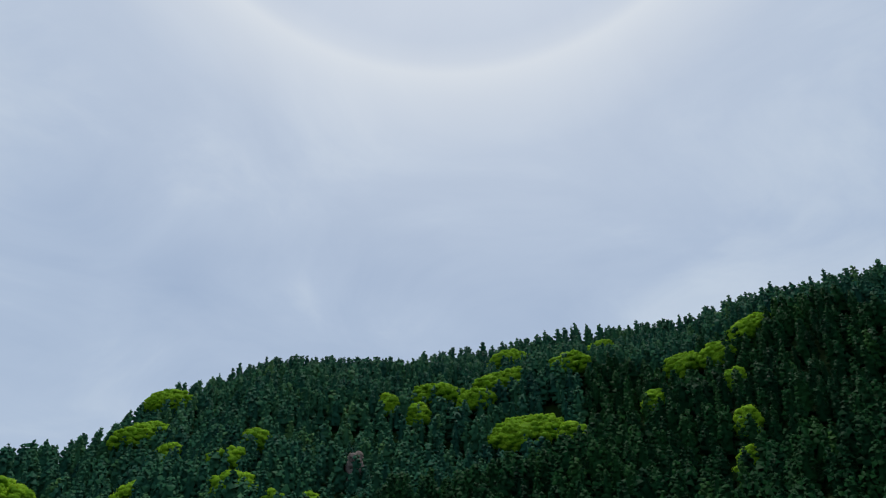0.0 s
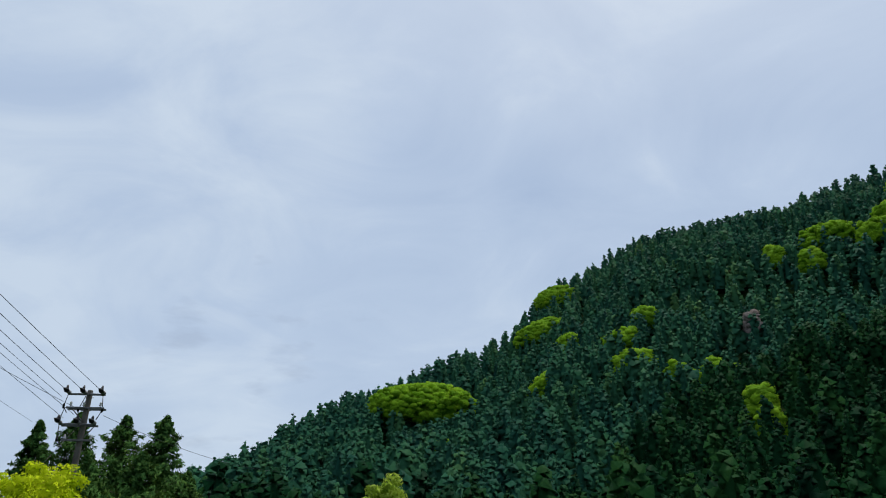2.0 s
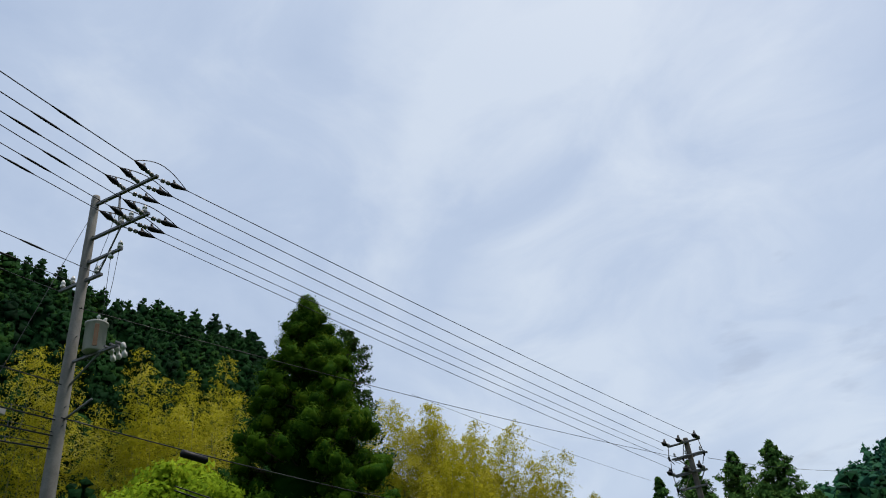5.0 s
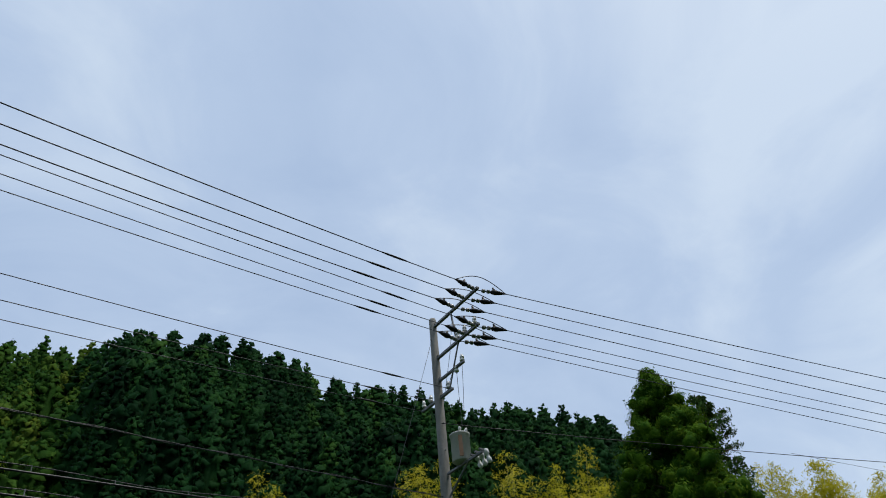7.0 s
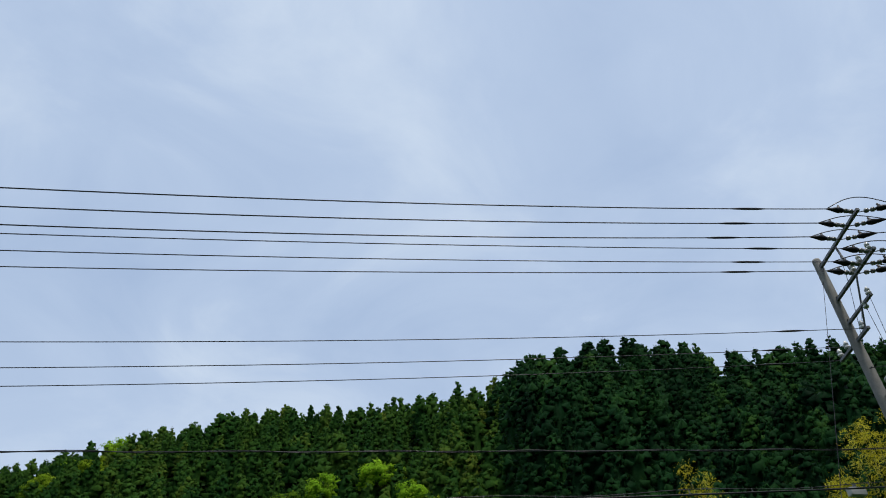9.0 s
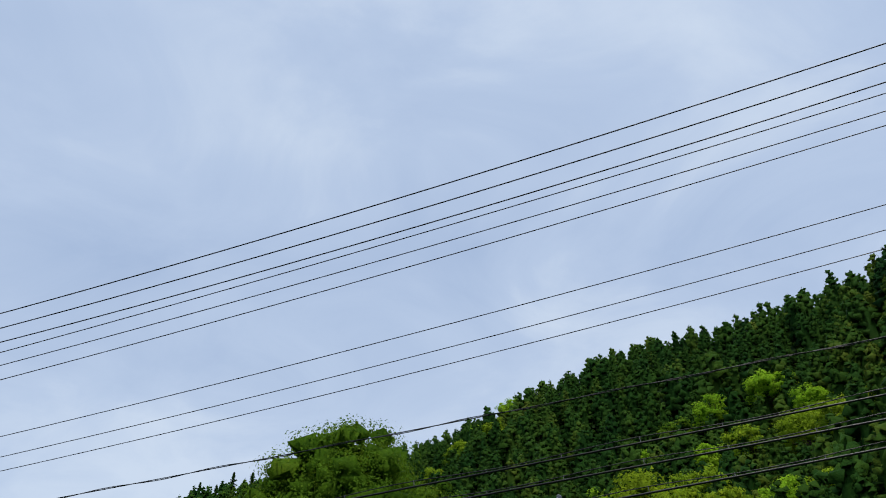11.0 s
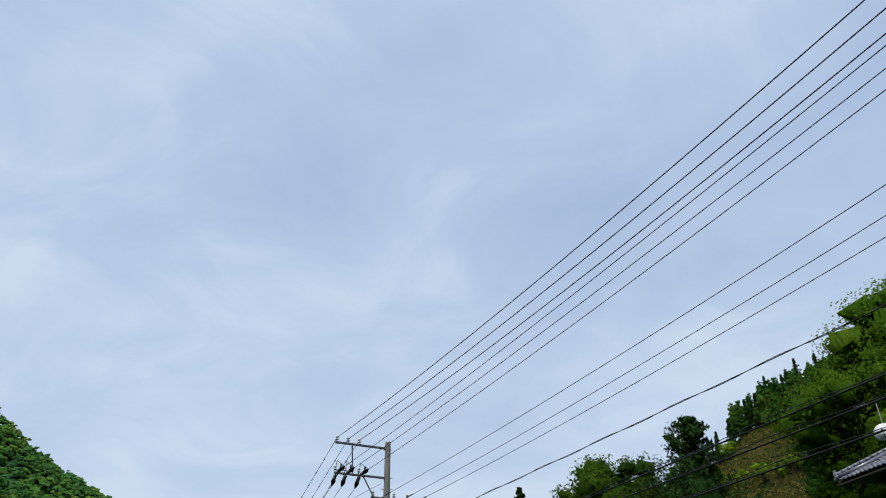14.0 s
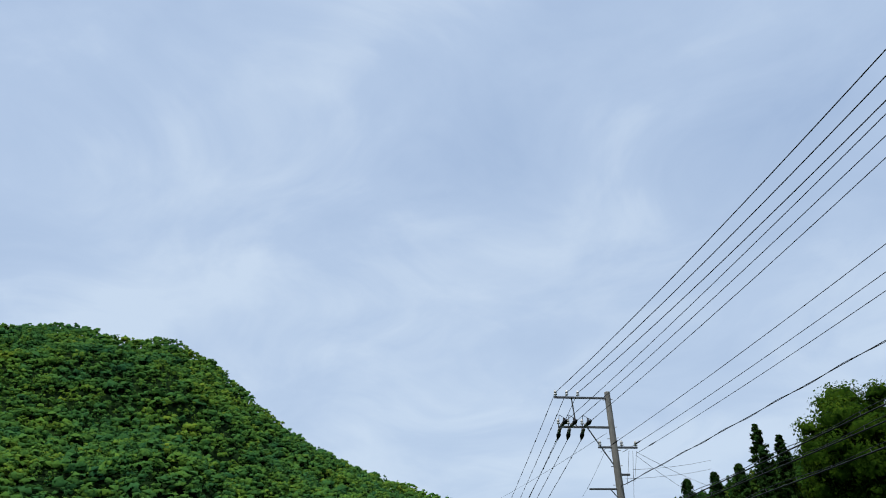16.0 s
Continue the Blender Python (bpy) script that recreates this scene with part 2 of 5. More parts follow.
def aim(az, el, r):
    """Place seen at a heading and elevation from the eye, r metres off along the ground."""
    return polar(az, r, EYE[2] + r * math.tan(radians(el)))


# ---- materials ----
def surface(name, stops, rough=0.7, metal=0.0, scale=6.0, bump=0.2, grain=40.0, spec=0.4):
    """Two scales of noise over a ramp of colours, with a fine bump."""
    m = bpy.data.materials.new(name)
    m.use_nodes = True
    n = Nodes(m.node_tree)
    at = n.add("ShaderNodeTexCoord").outputs["Object"]
    a = n.add("ShaderNodeTexNoise", {"Vector": at, "Scale": scale, "Detail": 5.0, "Roughness": 0.6})
    b = n.add("ShaderNodeTexNoise", {"Vector": at, "Scale": grain, "Detail": 4.0, "Roughness": 0.65})
    fac = n.math("ADD", n.math("MULTIPLY", a.outputs[0], 0.65), n.math("MULTIPLY", b.outputs[0], 0.35))
    col = n.ramp(fac, tuple((0.3 + 0.4 * k / max(len(stops) - 1, 1), c) for k, c in enumerate(stops)))
    bmp = n.add("ShaderNodeBump", {"Strength": bump, "Distance": 0.02, "Height": fac})
    p = n.add("ShaderNodeBsdfPrincipled", {"Base Color": col, "Roughness": rough, "Metallic": metal, "Specular IOR Level": spec, "Normal": bmp.outputs[0]})
    n.add("ShaderNodeOutputMaterial", {0: p.outputs[0]})
    return m


def foliage(name, stops, patch=0.12, sheer=0.25, rough=0.55, tufts=4.0, leafy=0.28, relief=0.35):
    """Leaves: colour varies leaf by leaf and from crown to crown; some light shines through."""
    m = bpy.data.materials.new(name)
    m.use_nodes = True
    n = Nodes(m.node_tree)
    geo = n.add("ShaderNodeNewGeometry")
    big = n.add("ShaderNodeTexNoise", {"Vector": geo.outputs["Position"], "Scale": patch, "Detail": 3.0, "Roughness": 0.6})
    tuft = n.add("ShaderNodeTexNoise", {"Vector": geo.outputs["Position"], "Scale": tufts, "Detail": 3.0, "Roughness": 0.75})
    fac = n.math("ADD", n.math("ADD", n.math("MULTIPLY", geo.outputs["Random Per Island"], leafy), 0.14 - leafy / 2), n.math("MULTIPLY", big.outputs[0], 0.6))
    fac = n.math("ADD", fac, n.math("MULTIPLY", tuft.outputs[0], 0.3))
    # tone varies the trees and carries the painted shade of inner bodies
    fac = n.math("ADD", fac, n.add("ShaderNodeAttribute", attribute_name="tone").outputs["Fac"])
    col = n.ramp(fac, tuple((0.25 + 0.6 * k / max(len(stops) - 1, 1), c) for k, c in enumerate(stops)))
    bmp = n.add("ShaderNodeBump", {"Strength": relief, "Distance": 0.8 / tufts, "Height": tuft.outputs[0]})
    p = n.add("ShaderNodeBsdfPrincipled", {"Base Color": col, "Roughness": rough, "Specular IOR Level": 0.01, "Normal": bmp.outputs[0]})
    tr = n.add("ShaderNodeBsdfTranslucent", {"Color": n.mix(0.15, col, (0.30, 0.36, 0.03), "MIX")})
    out = n.add("ShaderNodeMixShader", {0: sheer, 1: p.outputs[0], 2: tr.outputs[0]})
    n.add("ShaderNodeOutputMaterial", {0: out.outputs[0]})
    return m


# upper stand lighter and bluer than the lower: distance haze put into the colour
CONIFER_HAZED = foliage("conifer_needles_hazed", ((0.009, 0.049, 0.036), (0.016, 0.075, 0.045), (0.029, 0.106, 0.049), (0.066, 0.152, 0.047)), 0.03, 0.08, tufts=1.3, leafy=0.04, relief=0.25)
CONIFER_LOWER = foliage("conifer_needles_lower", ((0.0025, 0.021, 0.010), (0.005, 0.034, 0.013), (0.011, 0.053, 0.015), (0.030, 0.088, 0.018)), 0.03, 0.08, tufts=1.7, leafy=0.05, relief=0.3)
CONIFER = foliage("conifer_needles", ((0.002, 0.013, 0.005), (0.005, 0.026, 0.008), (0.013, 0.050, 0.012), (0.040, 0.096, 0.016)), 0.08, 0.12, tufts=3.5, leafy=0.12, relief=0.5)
CONIFER_LIGHT = foliage("conifer_needles_light", ((0.006, 0.030, 0.006), (0.016, 0.054, 0.009), (0.036, 0.085, 0.012), (0.090, 0.125, 0.016)), 0.045, 0.15, tufts=2.5, leafy=0.10, relief=0.5)
CEDAR = foliage("cedar_needles", ((0.006, 0.032, 0.004), (0.020, 0.070, 0.006), (0.058, 0.130, 0.009), (0.15, 0.22, 0.014)), 0.9, 0.25, tufts=5.0, leafy=0.2, relief=0.6)
DARK_NEEDLES = foliage("dark_needles", ((0.009, 0.034, 0.008), (0.020, 0.058, 0.013), (0.038, 0.084, 0.018)), 0.4, 0.15)
SPRING = foliage("spring_leaves", ((0.10, 0.25, 0.016), (0.18, 0.37, 0.02), (0.28, 0.50, 0.026), (0.42, 0.60, 0.04)), 0.15, 0.45, tufts=1.2, leafy=0.2, relief=0.6)
YELLOW = foliage("yellow_green_leaves", ((0.31, 0.45, 0.010), (0.43, 0.57, 0.012), (0.55, 0.67, 0.016), (0.67, 0.75, 0.04)), 0.8, 0.68)
BROAD = foliage("broad_leaves", ((0.032, 0.095, 0.007), (0.065, 0.15, 0.010), (0.11, 0.21, 0.015), (0.19, 0.29, 0.022)), 0.5, 0.35)
# dark stops lifted and slightly blued: haze over the far hill, painted in
HILL_BROAD = foliage("hill_leaves", ((0.030, 0.108, 0.040), (0.052, 0.148, 0.036), (0.098, 0.205, 0.030), (0.200, 0.285, 0.030)), 0.014, 0.15, tufts=0.8, leafy=0.14)
BAMBOO = foliage("bamboo_leaves", ((0.22, 0.23, 0.012), (0.36, 0.34, 0.018), (0.50, 0.45, 0.035), (0.66, 0.60, 0.18)), 0.25, 0.6)
BLOSSOM = foliage("faded_blossom", ((0.14, 0.12, 0.105), (0.24, 0.20, 0.18), (0.34, 0.29, 0.265)), 0.2, 0.2)
BARK = surface("bark", ((0.045, 0.035, 0.026), (0.085, 0.066, 0.048), (0.13, 0.105, 0.08)), 0.9, scale=3, bump=0.6)
CULM = surface("bamboo_culm", ((0.14, 0.15, 0.05), (0.24, 0.23, 0.08)), 0.5, scale=3)
GROUND = surface("forest_floor", ((0.006, 0.016, 0.005), (0.012, 0.030, 0.008), (0.024, 0.050, 0.012)), 0.95, scale=0.15, grain=1.2, spec=0.03)
CONCRETE = surface("pole_concrete", ((0.15, 0.145, 0.132), (0.23, 0.223, 0.205), (0.31, 0.30, 0.28)), 0.85, scale=2.0, bump=0.25)
GALV = surface("galvanised_steel", ((0.11, 0.113, 0.118), (0.17, 0.175, 0.18), (0.24, 0.245, 0.25)), 0.55, 0.5, scale=8)
PORCELAIN = surface("porcelain", ((0.62, 0.62, 0.60), (0.75, 0.75, 0.73)), 0.25, scale=10, bump=0.05)
BLACK = surface("black_cover", ((0.008, 0.008, 0.010), (0.02, 0.02, 0.022)), 0.5, scale=10, bump=0.1, spec=0.2)
CABLE = surface("cable_sheath", ((0.008, 0.008, 0.010), (0.020, 0.020, 0.023)), 0.4, scale=4, bump=0.05, spec=0.35)
GREY_PAINT = surface("transformer_paint", ((0.42, 0.41, 0.38), (0.54, 0.53, 0.50), (0.62, 0.60, 0.56)), 0.5, scale=3)
# porcelain greyed in its colour, for the shade on discs seen against the sky
BACKLIT_PORCELAIN = surface("backlit_porcelain", ((0.16, 0.155, 0.15), (0.24, 0.235, 0.23), (0.33, 0.325, 0.32)), 0.3, scale=10, bump=0.05)
RUST = surface("rust_stain", ((0.20, 0.10, 0.05), (0.32, 0.20, 0.13)), 0.8, scale=6)

# ---- the land ----
# heading: elevation of the tree tops on the skyline, distance of the crest, foot of the slope, height of the trees
SKYLINE = (
    (-80, 22, 330, 70, 19), (-50, 27.5, 380, 80, 19), (-36, 28.5, 400, 130, 19), (-28, 29.0, 420, 135, 19), (-20, 28.1, 460, 140, 19), (-11, 28.3, 490, 140, 19),
    (-3, 27.3, 500, 140, 19), (5.5, 26.2, 500, 140, 19), (14.5, 25.8, 480, 140, 19), (18, 24.3, 460, 140, 19), (22, 22.8, 440, 140, 19),
    (25, 20.0, 420, 138, 19), (28, 18.1, 400, 135, 19), (31.5, 17.1, 380, 132, 19), (35, 15.4, 360, 130, 19), (39.5, 14.0, 340, 130, 19),
    (42, 12.7, 330, 130, 19), (45.5, 10.1, 320, 130, 19), (49.5, 8.3, 310, 130, 19), (56, 4.0, 300, 100, 12), (66, 3.0, 280, 100, 12),
    (78, 12, 170, 70, 13), (86, 21, 150, 56, 13), (90.5, 24.9, 142, 52, 13), (95, 26.0, 138, 50, 13), (101, 26.8, 134, 48, 13),
    (107, 28.6, 130, 46, 13), (113, 30.0, 128, 45, 13), (119, 32.0, 120, 45, 13), (129.5, 32.2, 120, 45, 13), (132, 30.2, 150, 50, 13),
    (137.5, 29.8, 180, 56, 13), (145, 28.7, 205, 62, 13), (153.5, 28.0, 225, 68, 13), (159, 26.2, 235, 74, 13), (163, 24.9, 240, 78, 13),
    (168.5, 22.8, 250, 85, 13), (174, 21.0, 260, 92, 13), (180, 19.5, 270, 98, 13), (185, 18.4, 280, 100, 13), (189, 16.8, 285, 100, 13),
    (191, 15.0, 288, 100, 12), (194, 12.6, 290, 100, 11), (197, 10.8, 292, 100, 11), (204, 9.6, 296, 100, 11), (211, 7.6, 300, 105, 11), (220, 4.5, 420, 150, 10),
    (228, 8.3, 640, 230, 9), (232, 9.7, 650, 240, 9), (235.5, 10.9, 600, 230, 9), (238.5, 12.4, 590, 230, 9), (241, 13.9, 590, 230, 9),
    (244, 16.45, 590, 230, 9), (246.5, 18.25, 595, 230, 9), (250, 19.85, 600, 230, 9), (252.5, 19.35, 620, 230, 9), (257, 19.95, 640, 230, 9),
    (262, 19.15, 640, 230, 9), (270, 17, 600, 210, 9), (280, 22, 300, 70, 14))
SKY_AZ, SKY_EL, SKY_R, SKY_FOOT, SKY_TREE = (np.array(c, float) for c in zip(*SKYLINE))
WAVES = np.random.default_rng(7).uniform((-1, -1, 0), (1, 1, 6.28), (14, 3))


def ripple(x, y, length):
    """Smooth uneven relief between about -1 and 1."""
    out = 0
    for k, (a, b, c) in enumerate(WAVES):
        out = out + np.sin((a * x + b * y) * 6.28 / length * (1 + 0.12 * k) + c) / (1 + 0.15 * k)
    return out / 4.0


def land(x, y):
    """Height of the ground, with the foot and the crest of the slope at that heading."""
    x, y = np.asarray(x, float), np.asarray(y, float)
    r = np.hypot(x, y)
    az = (np.degrees(np.arctan2(-x, y)) + 80) % 360 - 80
    el, crest, foot, tree = (np.interp(az, SKY_AZ, c) for c in (SKY_EL, SKY_R, SKY_FOOT, SKY_TREE))
    top = np.maximum(crest * np.tan(np.radians(el)) + EYE[2] - 0.86 * tree, 2.0)
    u = np.clip((r - foot) / (crest - foot), 0, 1)
    h = top * u ** 1.12
    fold = ripple(x, y, 0.42 * crest + 25) * 0.085 + ripple(y + 90, x, 0.2 * crest + 15) * 0.05
    h = h + fold * top * np.sin(np.pi * u)
    back = np.clip(r - crest, 0, None)
    h = h - np.minimum(back * 0.35, top - 1.0)
    return h, foot, crest, az, tree


def on_slope(az, el, raise_by=0.0):
    """Where the line of sight at this heading and elevation meets the slope, raise_by metres over the ground."""
    _, foot, crest, _, _ = land(*polar(az, 50.0)[:2])
    r = np.linspace(foot + 0.12 * (crest - foot), crest, 1500)
    p = np.stack([-np.sin(radians(az)) * r, np.cos(radians(az)) * r], -1)
    h, _, crest, _, _ = land(p[:, 0], p[:, 1])
    over = h + raise_by - (EYE[2] + r * math.tan(radians(el)))
    hit = np.argmax(over > 0) if (over > 0).any() else np.argmax(over)
    return np.array([p[hit, 0], p[hit, 1], h[hit]]), r[hit]


def build_ground():
    rings = np.concatenate([np.linspace(0.5, 60, 12), np.geomspace(64, 900, 80), np.geomspace(980, 4200, 10)])
    n = 360
    a = np.arange(n) * 2 * np.pi / n
    x, y = -np.sin(a)[None] * rings[:, None], np.cos(a)[None] * rings[:, None]
    h = land(x, y)[0]
    h = np.where(rings[:, None] > 950, np.minimum(h, 2.0), h)
    s = Shape()
    k, j = np.meshgrid(np.arange(len(rings) - 1), np.arange(n), indexing="ij")
    k, j = k.ravel(), j.ravel()
    i = (j + 1) % n
    s.put(np.stack([x, y, h], -1), np.stack([k * n + j, (k + 1) * n + j, (k + 1) * n + i, k * n + i], -1))
    s.put([[0, 0, 0]], np.zeros((0, 4)))
    t = np.arange(n)
    s.faces.append(np.stack([t, (t + 1) % n, 0 * t + s.count - 1], -1))
    return tagged(part("ground", s, GROUND, smooth=True), "dark wooded valley floor rising into steep slopes", "ground", kind="structure")


ground = build_ground()


# ---- far woods ----
def scatter(step, az0, az1, near, far, seed, beyond=14.0):
    """Jittered places on the slopes between two headings; near and far as shares of the slope."""
    rng = np.random.default_rng(seed)
    g = np.arange(-720, 720, step)
    x, y = np.meshgrid(g, g)
    x, y = x.ravel() + rng.uniform(-0.48, 0.48, x.size) * step, y.ravel() + rng.uniform(-0.48, 0.48, y.size) * step
    r = np.hypot(x, y)
    keep = r < 720
    x, y, r = x[keep], y[keep], r[keep]
    h, foot, crest, az, tree = land(x, y)
    u = (r - foot) / (crest - foot)
    ok = (az > az0) & (az < az1) & (u > near) & (u < far) & (r < crest + beyond)
    return np.stack([x, y, h], -1)[ok], tree[ok], rng


def conifers(shape, base, height, rng, lumps, per, leaf, width=0.2, power=0.7, plump=1.0, fine=True, seed=0, soft=0.55, vary=0.08, body=0.72):
    """Pointed trees: a body under tiers of rounded boughs, with sprays all over and a leading shoot."""
    t = len(base)
    f = (np.arange(lumps) + rng.uniform(0.1, 0.9, (t, lumps))) / lumps
    f = 0.2 + 0.77 * f ** 0.8
    wide = height * width * rng.uniform(0.75, 1.25, t)
    a = np.arange(lumps) * 2.4 + rng.uniform(0, 6.28, (t, 1)) + rng.normal(0, 0.35, (t, lumps))
    out = np.stack([np.cos(a), np.sin(a), 0 * a], -1)
    reach = wide[:, None] * (1.0 - f) ** power * rng.uniform(0.7, 1.08, (t, lumps))
    size = (0.15 * wide[:, None] + 0.3 * reach) * plump * rng.uniform(0.65, 1.35, (t, lumps))
    c = base[:, None] + out * (reach * 0.88)[:, :, None] + np.array([0, 0, 1.0]) * (f * height[:, None] - 0.2 * reach)[:, :, None]
    lean = out * (1.35 - f)[:, :, None] + np.array([0, 0, 1.0]) * (1.0 * f - 0.2)[:, :, None]
    tone = rng.normal(0, vary, t)
    # core cone toned darker: shade between the boughs, put into its colour
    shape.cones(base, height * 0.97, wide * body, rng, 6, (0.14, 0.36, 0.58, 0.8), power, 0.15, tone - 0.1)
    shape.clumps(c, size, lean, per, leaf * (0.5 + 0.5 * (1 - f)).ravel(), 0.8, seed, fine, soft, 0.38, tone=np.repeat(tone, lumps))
    # the leading shoot
    g = np.array([0.0, 0.025, 0.05, 0.075, 0.10, 0.13])
    tips = base[:, None] + np.stack([0 * g, 0 * g, 1 - g], -1)[None] * height[:, None, None]
    tips[:, :, :2] += rng.normal(0, 0.5, (t, len(g), 2)) * (g * height[:, None] * width)[:, :, None]
    shape.sprays(tips, unit(rng.normal(size=(t, len(g), 3)) * np.array([1, 1, 0.3])), (leaf * (0.6 + 3.0 * g) * np.ones((t, 1))).ravel(), seed=5, shade=np.array([1, 1, 0.2]) * rng.normal(size=(t, len(g), 3)) + np.array([0, 0, 0.2]), tone=np.repeat(tone, len(g)))


def crowns(shape, base, height, wide, rng, lumps, per, leaf):
    """Rounded broadleaf crowns: a few uneven lumps under many leaf sprays."""
    t = len(base)
    d = unit(rng.normal(size=(t, lumps, 3)) * np.array([1, 1, 0.5]) + np.array([0, 0, 0.45]))
    c = base[:, None] + np.array([0, 0, 1.0]) * (height * 0.5)[:, None, None] + d * np.stack([wide, wide, height * 0.45], -1)[:, None] * rng.uniform(0.35, 0.85, (t, lumps, 1))
    size = wide[:, None] * rng.uniform(0.3, 0.55, (t, lumps))
    stand = 0.13 * ripple(base[:, 0], base[:, 1], 75) + 0.10 * ripple(base[:, 1], base[:, 0], 23)
    tone = stand + rng.normal(0, 0.07, t)
    shape.clumps(c, size, d + np.array([0, 0, 0.3]), per, leaf, 0.6, 8, False, 0.6, 0.3, tone=np.repeat(tone, lumps))


def far_wood(name, label, material, fill, category="forest"):
    s = Shape()
    fill(s)
    return tagged(part(name, s, material, smooth=True), label, category, kind="stuff")


def seen_over(p, h, low):
    """Which trees reach over an elevation given as rows of heading and degrees."""
    az = (np.degrees(np.arctan2(-p[:, 0], p[:, 1])) + 80) % 360 - 80
    el = np.degrees(np.arctan2(p[:, 2] + h - EYE[2], np.hypot(p[:, 0], p[:, 1])))
    a, e = zip(*low)
    return el > np.interp(az, a, e)


def in_clearing(p):
    """The grassy clearing on the slope behind the house."""
    az = (np.degrees(np.arctan2(-p[:, 0], p[:, 1])) + 80) % 360 - 80
    el = np.degrees(np.arctan2(p[:, 2] - EYE[2], np.hypot(p[:, 0], p[:, 1])))
    return (az > 185.2) & (az < 192) & (el < np.interp(az, (185, 192), (15.2, 13.4)))


def spring_places():
    """Where the spring-green trees of the mountain stand: place, height and width of each."""
    for az, el, spread in SPRING_TREES:
        high = 17.0
        for _ in range(2):
            at, r = on_slope(az, el, high * 0.8)
            wide = 2 * r / math.cos(radians(el)) * math.tan(radians(spread / 2))
            high = 14.0 + 0.15 * wide
        yield at, high, wide


def beside_spring_trees(p):
    """Which places lie under the spring-green trees, or close in front of them."""
    under = np.zeros(len(p), bool)
    for at, high, wide in spring_places():
        r = math.hypot(at[0], at[1])
        ahead, across = (p[:, :2] @ at[:2]) / r - r, (p[:, 0] * at[1] - p[:, 1] * at[0]) / r
        under |= (abs(across) < 0.42 * wide) & (ahead < 0.4 * wide) & (ahead > -0.22 * wide)
    return under


def wood_mountain(s, lower):
    p, tree, rng = scatter(6.2, -38, 64, -0.12, 1.03, 11)
    h = tree * rng.uniform(0.72, 1.12, len(p))
    ok = seen_over(p, h, ((-40, 13), (-8, 12), (4, 8), (12, 3.5), (64, 2))) & ~beside_spring_trees(p)
    p, h = (p - np.array([0, 0, 0.4]))[ok], h[ok]
    az = np.degrees(np.arctan2(-p[:, 0], p[:, 1]))
    # where the painted haze begins, nearer or farther by heading
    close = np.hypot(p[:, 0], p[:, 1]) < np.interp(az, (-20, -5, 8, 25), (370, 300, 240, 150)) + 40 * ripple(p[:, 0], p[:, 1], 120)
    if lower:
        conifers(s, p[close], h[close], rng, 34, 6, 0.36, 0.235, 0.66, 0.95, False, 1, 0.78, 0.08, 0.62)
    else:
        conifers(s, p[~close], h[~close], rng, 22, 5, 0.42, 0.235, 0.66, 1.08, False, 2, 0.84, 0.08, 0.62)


def wood_hill(s):
    p, tree, rng = scatter(3.5, 78, 132, -0.1, 1.05, 12, 6)
    h = tree * rng.uniform(0.82, 1.08, len(p))
    ok = seen_over(p, h, ((76, 5), (96, 8), (106, 17), (135, 18)))
    conifers(s, (p - np.array([0, 0, 0.4]))[ok], h[ok], rng, 48, 6, 0.24, 0.25, 0.58, 0.76, False, 3, 0.45, 0.08, 0.62)


def wood_side_hill(s):
    p, tree, rng = scatter(4.9, 132, 213, -0.1, 1.05, 14, 8)
    h = tree * rng.uniform(0.76, 1.12, len(p))
    ok = seen_over(p, h, ((132, 15), (145, 13), (165, 10), (214, 5)))
    ok &= ~in_clearing(p)
    conifers(s, (p - np.array([0, 0, 0.4]))[ok], h[ok], rng, 28, 5, 0.34, 0.25, 0.58, 0.94, False, 4, 0.5, 0.09, 0.62)


def wood_far_hill(s):
    p, tree, rng = scatter(4.6, 221, 264, 0.1, 1.03, 13, 20)
    h = tree * rng.uniform(0.7, 1.35, len(p))
    ok = seen_over(p, h, ((221, 4), (266, 6.5)))
    p, h = p[ok], h[ok]
    crowns(s, p - np.array([0, 0, 0.8]), h, 3.1 * rng.uniform(0.5, 1.7, len(p)) ** 1.3, rng, 9, 4, 0.42)


# heading and elevation of the middle of each spring-green crown, and its width in degrees
SPRING_TREES = (
    (32.3, 14.6, 9.3), (22.9, 19.7, 4.2), (21.1, 18.3, 2.9), (21.8, 22.1, 3.5), (22.9, 15.5, 2.9), (14.7, 20.2, 2.5), (16.8, 18.5, 3.1), (15.9, 17.0, 3.4),
    (12.8, 15.6, 2.5), (10.2, 15.7, 2.0), (8.9, 15.1, 1.7), (-5.7, 26.5, 3.6), (-13.5, 26.8, 2.2), (-10.7, 26.0, 3.4), (-4.8, 24.9, 4.7), (-2.8, 23.7, 3.1),
    (0.5, 24.0, 4.5), (4.5, 23.3, 1.6), (2.0, 22.6, 1.8), (-6.7, 21.3, 6.1), (-10.4, 20.8, 2.6), (-19.8, 25.0, 3.0), (-22.5, 25.3, 2.6), (-25.4, 26.7, 3.6),
    (-17.1, 22.6, 2.2), (-23.4, 23.3, 1.6), (-23.5, 20.5, 1.7), (-23.1, 17.7, 2.0), (7.4, 13.4, 2.3), (6.9, 11.8, 1.7), (31.2, 10.5, 1.6))

far_wood("mountain_forest", "dense dark green conifer plantation high on a steep mountain, bluish with painted haze", CONIFER_HAZED, lambda s: wood_mountain(s, False))
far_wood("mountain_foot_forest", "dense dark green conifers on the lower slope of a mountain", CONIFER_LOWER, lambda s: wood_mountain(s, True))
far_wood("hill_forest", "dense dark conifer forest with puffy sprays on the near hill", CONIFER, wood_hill)
